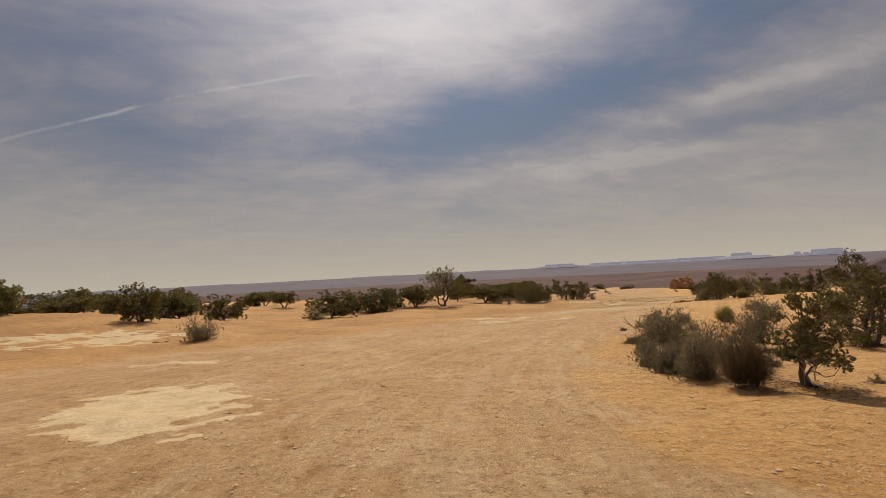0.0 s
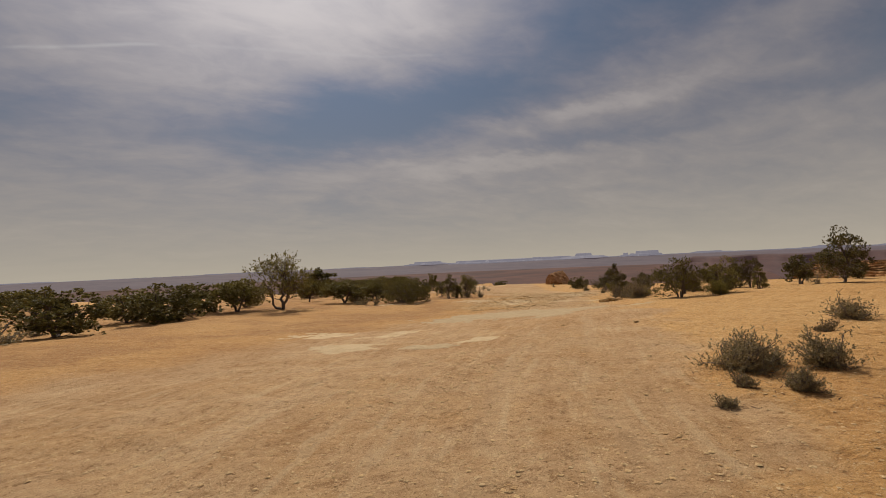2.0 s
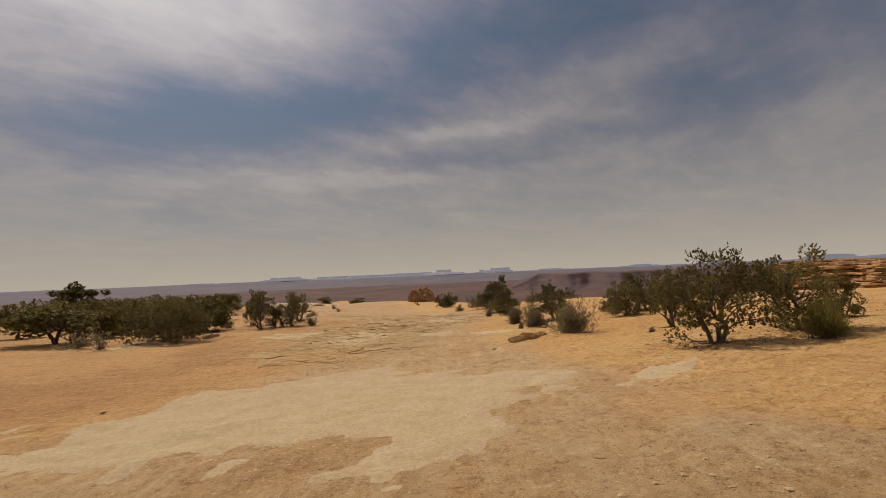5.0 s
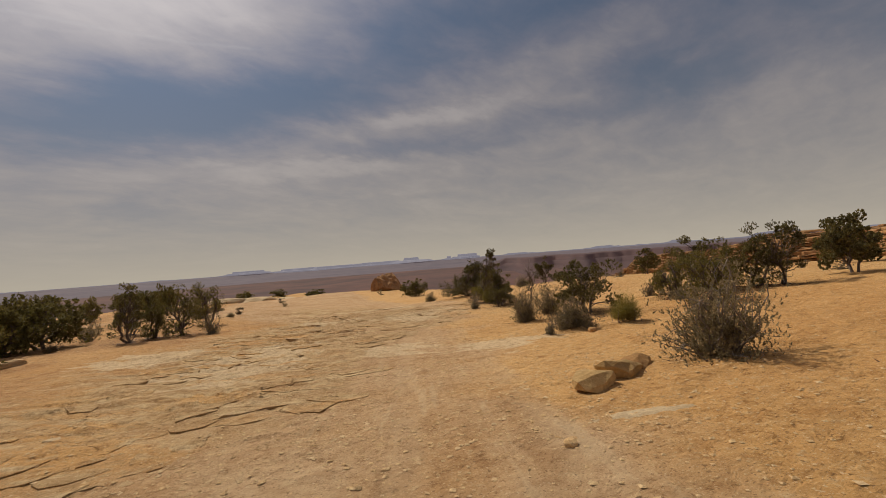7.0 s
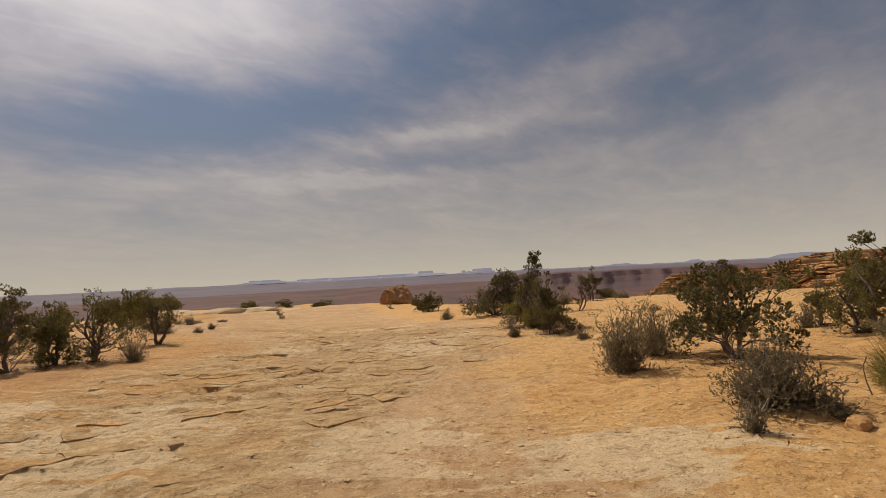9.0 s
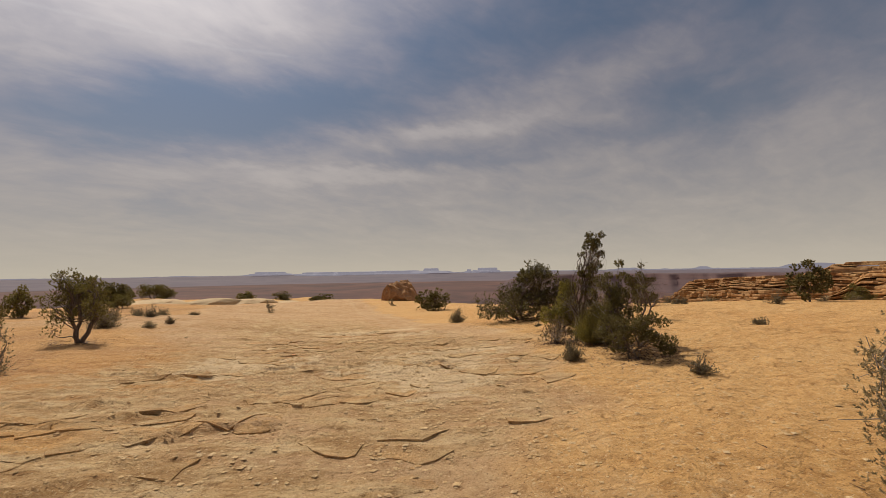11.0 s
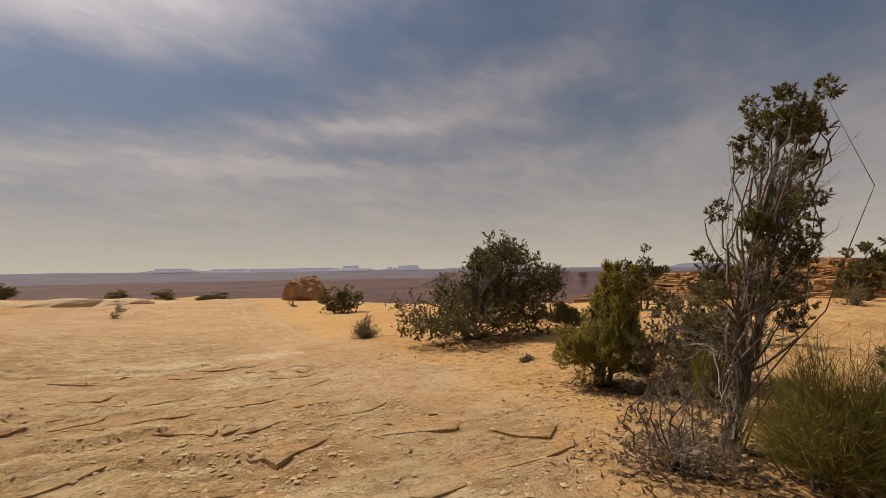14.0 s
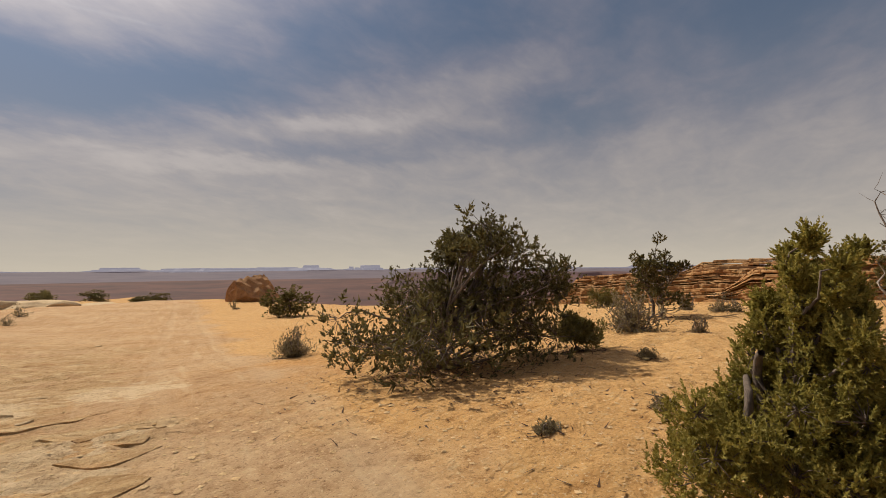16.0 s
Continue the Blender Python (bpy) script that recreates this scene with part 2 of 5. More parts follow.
def rock_material(name, pale, dark, stain, scale=1.0, layers=0.0):
    m, n, b = material(name)
    p = place_vec(n, world=False)
    one = n.noise(p, 2.2 * scale, 6, 0.6, 0.3)
    two = n.noise(p, 14.0 * scale, 5, 0.65)
    col = n.ramp(one, (0.3, dark), (0.5, pale), (0.72, stain))
    col = n.mix(n.range(two, 0.35, 0.7, 0.0, 0.4), col, (*[c * 0.55 for c in dark], 1))
    if layers:
        w = n.add("ShaderNodeTexWave", Scale=layers, Distortion=3.0, Detail=3.0)
        w.bands_direction = "Z"
        n.link(p, w.inputs["Vector"])
        col = n.mix(n.math("MULTIPLY", w.outputs["Fac"], 0.35), col, (*[c * 0.45 for c in dark], 1))
    three = n.noise(p, 45.0, 4, 0.7)
    col = n.mix(n.range(three, 0.46, 0.34, 0.0, 0.5), col, (*[c * 0.5 for c in dark], 1))
    col = n.mix(n.range(three, 0.55, 0.68, 0.0, 0.4), col, (*[min(0.8, c * 1.15) for c in stain], 1))
    tone = n.add("ShaderNodeObjectInfo").outputs["Random"]
    hsv = n.add("ShaderNodeHueSaturation")
    n.link(n.range(tone, 0.0, 1.0, 0.86, 1.12), hsv.inputs["Value"])
    n.link(col, hsv.inputs["Color"])
    n.link(hsv.outputs[0], b.inputs["Base Color"])
    b.inputs["Roughness"].default_value, b.inputs["Specular IOR Level"].default_value = 0.92, 0.15
    bump(n, b, n.math("ADD", one, n.math("MULTIPLY", two, 0.5)), 0.8, 0.05)
    return m


def leaf_material(name, low, mid, high, through_light=0.38):
    m, n, b = material(name)
    isle = n.add("ShaderNodeNewGeometry").outputs["Random Per Island"]
    tone = n.add("ShaderNodeObjectInfo").outputs["Random"]
    patch = n.noise(place_vec(n), 3.0, 2)
    tuft = n.add("ShaderNodeAttribute")
    tuft.attribute_name = "tuft"
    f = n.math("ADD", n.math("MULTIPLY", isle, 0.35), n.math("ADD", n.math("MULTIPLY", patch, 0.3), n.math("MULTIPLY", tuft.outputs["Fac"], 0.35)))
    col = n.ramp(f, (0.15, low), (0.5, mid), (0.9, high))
    hsv = n.add("ShaderNodeHueSaturation")
    n.link(n.range(tone, 0.0, 1.0, 0.8, 1.2), hsv.inputs["Value"])
    n.link(col, hsv.inputs["Color"])
    n.link(hsv.outputs[0], b.inputs["Base Color"])
    b.inputs["Roughness"].default_value, b.inputs["Specular IOR Level"].default_value = 0.65, 0.3
    thin = n.add("ShaderNodeBsdfTranslucent")
    n.link(hsv.outputs[0], thin.inputs["Color"])
    both = n.add("ShaderNodeMixShader", Fac=through_light)
    n.link(b.outputs[0], both.inputs[1])
    n.link(thin.outputs[0], both.inputs[2])
    n.link(both.outputs[0], m.node_tree.nodes["Material Output"].inputs["Surface"])
    return m


def wood_material(name, a, c):
    m, n, b = material(name)
    p = n.vec("MULTIPLY", place_vec(n), (1.0, 1.0, 0.25)).outputs[0]
    f = n.noise(p, 30.0, 5, 0.7)
    col = n.ramp(f, (0.3, a), (0.7, c))
    n.link(col, b.inputs["Base Color"])
    b.inputs["Roughness"].default_value = 0.9
    bump(n, b, f, 0.8, 0.015)
    return m


SAND = sand_material()
BEDROCK = rock_material("pale_bedrock", (0.60, 0.44, 0.255), (0.54, 0.375, 0.205), (0.65, 0.495, 0.305), 1.2)
SLABROCK = rock_material("weathered_sandstone", (0.55, 0.38, 0.20), (0.46, 0.295, 0.142), (0.62, 0.455, 0.265), 1.2, 2.5)
STONE = rock_material("loose_stone", (0.72, 0.48, 0.24), (0.58, 0.36, 0.16), (0.76, 0.56, 0.32), 3.0)
BOULDER = rock_material("ochre_boulder_stone", (0.45, 0.255, 0.10), (0.32, 0.16, 0.06), (0.50, 0.33, 0.16), 0.5, 0.6)
LEDGEROCK = rock_material("layered_ledge_sandstone", (0.45, 0.25, 0.105), (0.28, 0.13, 0.055), (0.50, 0.33, 0.16), 0.25, 0.9)
BARK = wood_material("shaggy_bark", (0.07, 0.05, 0.038), (0.20, 0.15, 0.115))
DOMEROCK = rock_material("rim_knob_stone", (0.34, 0.185, 0.086), (0.22, 0.108, 0.050), (0.42, 0.255, 0.125), 0.5)
PEBBLE = rock_material("pale_gravel", (0.76, 0.52, 0.27), (0.60, 0.36, 0.16), (0.80, 0.60, 0.36), 1.5)
YELLOWROCK = rock_material("yellow_block_sandstone", (0.60, 0.395, 0.17), (0.50, 0.30, 0.115), (0.66, 0.47, 0.24), 1.6, 1.5)
DEADWOOD = wood_material("bleached_dead_wood", (0.20, 0.165, 0.135), (0.44, 0.385, 0.33))
STEM = wood_material("shrub_stem", (0.12, 0.09, 0.07), (0.28, 0.23, 0.19))
PINE = leaf_material("pinyon_needles", (0.082, 0.068, 0.024), (0.160, 0.132, 0.045), (0.28, 0.232, 0.088), 0.36)
DARKPINE = leaf_material("dark_pinyon_needles", (0.066, 0.054, 0.020), (0.132, 0.110, 0.038), (0.235, 0.195, 0.072), 0.32)
JUNIPER = leaf_material("juniper_foliage", (0.095, 0.078, 0.022), (0.185, 0.152, 0.042), (0.31, 0.255, 0.082))
BRIGHT = leaf_material("yellow_green_juniper_foliage", (0.115, 0.099, 0.021), (0.26, 0.218, 0.048), (0.42, 0.345, 0.096), 0.5)
SAGE = leaf_material("grey_sage_foliage", (0.15, 0.115, 0.060), (0.29, 0.228, 0.122), (0.45, 0.365, 0.212))
BROOM = leaf_material("broom_stems_green", (0.15, 0.125, 0.030), (0.31, 0.252, 0.066), (0.46, 0.37, 0.115))
RUSSET = leaf_material("russet_shrub_foliage", (0.115, 0.080, 0.042), (0.22, 0.158, 0.084), (0.33, 0.25, 0.14))
LITTER = leaf_material("needle_litter", (0.07, 0.038, 0.022), (0.14, 0.078, 0.045), (0.25, 0.17, 0.10))


# ---- the lie of the land ----
SWELLS_WEST = [
    (-48, 56, 1.81), (-33, 42, 0.56), (-31, 55, 1.15), (-30, 32, 1.46), (-30, 78, 1.21), (-24, 69, 0.26),
    (-20, 31, 0.35), (-20, 42, -0.49), (-13, 24, -0.32), (-13, 51, -0.24), (-11, 38, 0.35), (-4, 59, 0.61),
    (-2, 99, 0.65), (0, 0, 0.1), (0, 51, 0.33), (2, 70, 0.3), (4, 34, -0.34), (4, 84, 1.14),
    (5, 12, -0.19), (5, 20, -0.16), (8, 26, 0.19), (8, 52, -0.48), (9, 66, -0.07), (11, 81, -0.75),
]
SWELLS_EAST = [
    (13, 31, 0.16), (14, 95, 0.28), (15, 53, 0.59), (19, 43, -0.32), (19, 64, 0.38), (19, 78, 1.1),
    (20, 108, 1.06), (20, 123, 0.55), (20, 140, 0.3), (24, 135, 0.92), (26, 30, 0.7), (26, 60, -0.79),
    (27, 149, 1.02), (29, 51, -0.04), (32, 58, 1.04), (34, 98, 0.57), (35, 64, -0.78), (37, 51, -0.31),
    (38, 88, -0.47), (40, 58, 0.75), (45, 42, 0.32), (48, 120, 0.61), (51, 107, 0.52), (53, 127, -0.88),
    (58, 148, 1.1),
]
SWELL = np.array(SWELLS_WEST + SWELLS_EAST, float)
# how far the tableland reaches from its middle, by bearing to the right of north
RIM_BEARING = [-180, -110, -60, -30, -8, 5, 14, 24, 32, 42, 52, 62, 75, 95, 130, 180]
RIM_REACH = [480, 480, 330, 190, 125, 112, 106, 84, 66, 56, 54, 66, 130, 190, 380, 480]
MIDX, MIDY = 25.0, 50.0


def fractal(x, y, size, seed, octaves=3):
    """Smooth uneven relief from turned sine waves, about -1 to 1."""
    r = np.random.RandomState(seed)
    out, gain, total = np.zeros_like(x, dtype=float), 1.0, 0.0
    for _ in range(octaves):
        for _ in range(4):
            a, ph = r.uniform(0, 6.283), r.uniform(0, 6.283)
            k = 6.283 / (size * r.uniform(0.7, 1.4))
            out = out + gain * np.sin(k * (x * np.cos(a) + y * np.sin(a)) + ph + 1.3 * np.sin(k * 0.6 * (y * np.cos(a) - x * np.sin(a)) + 2 * ph))
        total += gain * 2.2
        gain, size = gain * 0.5, size * 0.47
    return out / total


def table_height(x, y):
    """Height of the smooth tableland."""
    x, y = np.asarray(x, float), np.asarray(y, float)
    cx, cy = np.clip(x, -160, 160), np.clip(y, -80, 230)
    z = -0.004 * cx - 0.0544 * cy + 0.00012 * np.maximum(0, cy - 50) ** 2
    # the ground falls away before the eastern ledges
    z = z - 3.0 * np.clip((x - 53) / 16, 0, 1) ** 1.5 * np.clip((125 - y) / 25, 0, 1) * np.clip((y - 5) / 20, 0, 1)
    for a, b, w in SWELL:
        z = z + w * np.exp(-((x - a) ** 2 + (y - b) ** 2) / 128.0)
    return z


PATHX = np.array([r[1] for r in ROWS])
PATHY = np.array([r[2] for r in ROWS])
TRACKX = np.concatenate([[-2.5, -1.0], PATHX, [29.4, 30.7, 32.2, 35.4, 39.8, 44.0, 48.0]])
TRACKY = np.concatenate([[-30.0, -12.0], PATHY, [57.0, 60.3, 65.7, 75.0, 87.6, 99.0, 112.0]])


def off_track(x, y):
    """Signed distance from the middle of the track (right: plus)."""
    x, y = np.asarray(x, float), np.asarray(y, float)
    best, side = np.full(x.shape, 1e9), np.zeros(x.shape)
    for i in range(len(TRACKX) - 1):
        ax, ay, bx, by = TRACKX[i], TRACKY[i], TRACKX[i + 1], TRACKY[i + 1]
        dx, dy = bx - ax, by - ay
        s = np.clip(((x - ax) * dx + (y - ay) * dy) / (dx * dx + dy * dy), 0, 1)
        px, py = x - ax - s * dx, y - ay - s * dy
        d = np.hypot(px, py)
        near = d < best
        best = np.where(near, d, best)
        side = np.where(near, np.sign(px * dy - py * dx), side)
    return best * side


def rocky(x, y):
    """Where bare rock shows: along the left of the track, from its bend to the rim, and across it once."""
    along = 0.53 * np.asarray(x) + 0.848 * np.asarray(y)
    off = off_track(x, y)
    a = np.clip((along - 41) / 5, 0, 1) * np.clip((92 - along) / 18, 0, 1)
    edge = -0.5 + 2.6 * np.exp(-(((along - 59) / 5.0) ** 2)) + 0.9 * fractal(np.asarray(x), np.asarray(y), 6, 15)
    return a * np.clip((off + 11) / 4, 0, 1) * np.clip((edge - off) / 1.1, 0, 1)


def shelves(x, y):
    """Thin beds that dip away north-east and end in low broken scarps facing the other way."""
    g = 0.55 * x + 0.835 * y
    a = 0.835 * x - 0.55 * y
    t = g * 1.05 + 0.55 * fractal(g * 0.8, a * 0.45, 3.1, 11, 4) + 0.30 * fractal(x, y, 1.1, 12, 3)
    f = t - np.floor(t)
    saw = np.where(f < 0.86, 0.5 - f, -0.36 + (f - 0.86) * 0.86 / 0.14)
    lift = np.clip(0.45 + 1.2 * fractal(g * 0.7, a * 0.4, 2.2, 13, 3), 0.0, 1.2)
    return 0.085 * lift * saw + 0.016 * fractal(x, y, 0.55, 16, 2)


def beaten(x, y):
    """Where wheels keep the ground pale and flat: a wide turning place first, then one lane."""
    x, y = np.asarray(x, float), np.asarray(y, float)
    along = 0.53 * x + 0.848 * y
    off = off_track(x, y) + 0.9 * fractal(x, y, 5, 21, 3)
    left = np.interp(along, [-30, 0, 12, 26, 34, 42, 50, 60, 75, 100], [-19, -18, -14, -10.5, -8.5, -5.0, -3.0, -7.0, -15.0, -16.0])
    right = np.interp(along, [-30, 4, 14, 24, 32, 38, 44, 60, 66, 100], [2.6, 2.8, 2.6, 3.6, 4.2, 2.6, 1.7, 1.7, 1.9, 2.2])
    main = np.clip((off - left) / 1.6, 0, 1) * np.clip((right - off) / 0.9, 0, 1)
    # the dusty way that leaves it towards the west, and the sandy one to the north of the start
    side = np.abs(y - 66 + 0.75 * (x - 30)) / 1.25 + 0.8 * fractal(x, y, 6, 22, 2)
    side = np.clip((3.2 - side) / 1.5, 0, 1) * np.clip((32 - x) / 3, 0, 1) * np.clip((x - 8) / 5, 0, 1)
    return np.maximum(main, 0.8 * side)


def ground_z(x, y, fine=True):
    x, y = np.asarray(x, float), np.asarray(y, float)
    z = table_height(x, y)
    far = np.hypot(x - MIDX, y - MIDY)
    bearing = np.degrees(np.arctan2(x - MIDX, y - MIDY))
    reach = np.interp(bearing, RIM_BEARING, RIM_REACH) * (1 + 0.06 * fractal(x, y, 30, 5))
    if fine:
        quiet = np.clip(np.abs(off_track(x, y)) / 3.0 - 0.4, 0.12, 1)
        z = z + 0.05 * quiet * fractal(x, y, 2.6, 3) + 0.015 * fractal(x, y, 0.9, 4, 2)
        r = rocky(x, y)
        z = z + r * shelves(x, y)
        knolls = np.clip((far - 60) / 30, 0, 1)
        z = z + knolls * 0.5 * fractal(x, y, 17, 9)
    past = np.maximum(0, far - reach)
    return z - np.minimum(past * 1.5, 125 + 10 * fractal(x, y, 60, 8))


def gz(x, y):
    return float(ground_z(np.array([x]), np.array([y]))[0])


def mesh_of(name, verts, faces, mat, smooth=False):
    me = bpy.data.meshes.new(name)
    verts, faces = np.asarray(verts, np.float32), np.asarray(faces, np.int32)
    k = faces.shape[1]
    me.vertices.add(len(verts))
    me.vertices.foreach_set("co", verts.ravel())
    me.loops.add(faces.size)
    me.loops.foreach_set("vertex_index", faces.ravel())
    me.polygons.add(len(faces))
    me.polygons.foreach_set("loop_start", np.arange(0, faces.size, k, dtype=np.int32))
    me.polygons.foreach_set("use_smooth", np.full(len(faces), smooth))
    me.update(calc_edges=True)
    me.materials.append(mat)
    return me


def spaced(lo, hi, step, limit_lo, limit_hi, growth):
    mid = list(np.arange(lo, hi + step / 2, step))
    a, s = lo, step
    left = []
    while a > limit_lo:
        s *= growth
        a -= s
        left.append(a)
    b, s = hi, step
    right = []
    while b < limit_hi:
        s *= growth
        b += s
        right.append(b)
    return np.array(left[::-1] + mid + right)


SCOURED = [(25.4, 53.2, 1.5), (26.6, 54.2, 1.0), (24.9, 51.5, 1.0), (27.5, 53.6, 0.8), (18.0, 49.2, 1.7), (17.0, 47.3, 1.5), (20.4, 45.6, 1.2), (22.0, 43.6, 1.2), (15.5, 52.0, 1.8), (28.6, 63.6, 1.5), (30.7, 63.2, 1.0), (29.0, 59.5, 1.0), (22.8, 56.0, 1.8)]


def scoured(x, y):
    out = np.zeros_like(x)
    for a, b, size in SCOURED:
        out = np.maximum(out, np.exp(-((x - a) ** 2 + (y - b) ** 2) / size**2))
    return out


def make_ground():
    u = np.concatenate([spaced(-4, 42, 0.15, -560, 41.9, 1.075)[:-1], spaced(42, 73, 0.058, 41.9, 560, 1.075)[1:]])
    v = spaced(-11.5, 7, 0.11, -560, 560, 1.085)
    uu, vv = np.meshgrid(u, v, indexing="ij")
    x, y = 0.53 * uu + 0.848 * vv, 0.848 * uu - 0.53 * vv
    x, y = x.ravel(), y.ravel()
    z = ground_z(x, y)
    i = np.arange(len(u) * len(v)).reshape(len(u), len(v))
    f = np.stack([i[:-1, :-1], i[1:, :-1], i[1:, 1:], i[:-1, 1:]], -1).reshape(-1, 4)[:, ::-1]
    me = mesh_of("ground", np.stack([x, y, z], 1), f, SAND, True)
    along, off = 0.53 * x + 0.848 * y, off_track(x, y)
    soil = np.clip((-5 - off) / 4, 0, 1) * np.clip((115 - along) / 20, 0, 1) + 0.45 * np.clip((off - 2.2) / 1.5, 0, 1) * np.clip((26 - along) / 8, 0, 1)
    for name, values in (("road", beaten(x, y)), ("rock", rocky(x, y)), ("lane", off), ("soil", soil), ("pale", scoured(x, y))):
        me.attributes.new(name, "FLOAT", "POINT").data.foreach_set("value", values.astype(np.float32))
    return tagged(new("ground", me), "tan sandy tableland with a beaten dirt track and bare rock", "ground", kind="structure")


ground = make_ground()


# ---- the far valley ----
# distance haze has no volume; it is mixed into these base colours
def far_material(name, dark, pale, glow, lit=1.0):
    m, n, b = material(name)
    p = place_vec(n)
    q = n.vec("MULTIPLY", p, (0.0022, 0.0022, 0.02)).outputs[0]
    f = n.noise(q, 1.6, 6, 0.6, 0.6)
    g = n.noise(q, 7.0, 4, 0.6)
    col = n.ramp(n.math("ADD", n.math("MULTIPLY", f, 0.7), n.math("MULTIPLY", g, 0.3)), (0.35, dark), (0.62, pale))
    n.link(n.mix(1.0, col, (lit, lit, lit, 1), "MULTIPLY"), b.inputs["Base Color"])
    # emission stands in for light scattered by the air; the land itself doesn't shine
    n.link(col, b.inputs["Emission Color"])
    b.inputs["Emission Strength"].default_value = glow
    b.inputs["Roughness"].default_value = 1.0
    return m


VALLEY = far_material("valley_floor_painted_dusty_haze", (0.048, 0.022, 0.019), (0.108, 0.046, 0.033), 0.22)
VALLEY_FAR = far_material("far_valley_painted_blue_haze", (0.070, 0.056, 0.070), (0.105, 0.080, 0.090), 0.40)
MESA = far_material("distant_mesa_painted_blue_haze", (0.215, 0.204, 0.240), (0.245, 0.230, 0.265), 1.0, 0.2)


def make_valley(name, r0, r1, z0, z1, rows, mat, rough):
    az = np.linspace(0, 2 * np.pi, 241)[:-1]
    s = np.linspace(0, 1, rows)
    rr = r0 * (r1 / r0) ** s
    R, Az = np.meshgrid(rr, az, indexing="ij")
    x, y = MIDX + R * np.sin(Az), MIDY + R * np.cos(Az)
    z = z0 + (z1 - z0) * ((R - r0) / (r1 - r0)) ** 0.8 + rough * np.clip(fractal(x, y, r1 * 0.22, 31, 4) * 3, -1, 1) * np.sin(np.pi * np.clip(s, 0, 1))[:, None]
    i = np.arange(rows * 240).reshape(rows, 240)
    j = np.roll(i, -1, 1)
    f = np.stack([i[:-1], i[1:], j[1:], j[:-1]], -1).reshape(-1, 4)[:, ::-1]
    me = mesh_of(name, np.stack([x.ravel(), y.ravel(), z.ravel()], 1), f, mat, True)
    return tagged(new(name, me), "hazy red-brown desert valley floor far below", "backdrop", kind="structure")


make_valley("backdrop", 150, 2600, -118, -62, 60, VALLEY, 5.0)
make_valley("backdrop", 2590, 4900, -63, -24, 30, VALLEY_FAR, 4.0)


def make_mesa(name, label, bearing, dist, width, height, foot, top_share, seed, depth=None):
    """A flat-topped butte: cliff above a talus apron."""
    r = np.random.RandomState(seed)
    k = 36
    a = np.linspace(0, 2 * np.pi, k, endpoint=False)
    wob = 1 + 0.18 * np.array([math.sin(3 * t + r.uniform(0, 6)) for t in a]) * 0.6 + r.uniform(-0.06, 0.06, k)
    d = depth or width * 0.6
    rings = []
    for share, h in ((1.0, 0.0), (0.5 + 0.5 * top_share + 0.08, 0.42), (top_share + 0.03, 0.5), (top_share, 0.96), (top_share * 0.93, 1.0)):
        jag = 1 + (r.uniform(-0.04, 0.04, k) if h > 0.4 else 0)
        rings.append(np.stack([np.cos(a) * width / 2 * share * wob * jag, np.sin(a) * d / 2 * share * wob * jag, np.full(k, foot + height * h) + (r.uniform(-0.06, 0.06, k) * height if h > 0.9 else 0)], 1))
    v = np.concatenate(rings + [np.array([[0, 0, foot + height]])])
    i = np.arange(5 * k).reshape(5, k)
    j = np.roll(i, -1, 1)
    f = np.stack([i[:-1], j[:-1], j[1:], i[1:]], -1).reshape(-1, 4)
    cap = np.stack([i[4], j[4], np.full(k, 5 * k), np.full(k, 5 * k)], -1)
    me = bpy.data.meshes.new(name)
    me.from_pydata([tuple(p) for p in v], [], [tuple(q) for q in f] + [tuple(q[:3]) for q in cap])
    me.materials.append(MESA)
    ob = new(name, me)
    b = radians(bearing)
    ob.matrix_world = pose(dist * math.sin(b), dist * math.cos(b), 0, 0, 0, -bearing)
    return tagged(ob, label, "mesa", "buttes on the horizon")


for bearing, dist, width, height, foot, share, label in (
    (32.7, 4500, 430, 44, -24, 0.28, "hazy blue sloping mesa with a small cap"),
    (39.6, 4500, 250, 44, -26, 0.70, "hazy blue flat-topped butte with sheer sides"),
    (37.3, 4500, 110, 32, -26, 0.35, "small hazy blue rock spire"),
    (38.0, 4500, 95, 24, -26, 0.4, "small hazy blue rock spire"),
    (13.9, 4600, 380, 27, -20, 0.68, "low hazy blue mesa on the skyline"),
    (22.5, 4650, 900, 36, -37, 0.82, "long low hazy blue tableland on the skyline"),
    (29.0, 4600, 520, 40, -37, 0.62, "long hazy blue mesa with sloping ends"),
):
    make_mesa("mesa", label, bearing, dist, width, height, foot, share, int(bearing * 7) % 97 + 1)


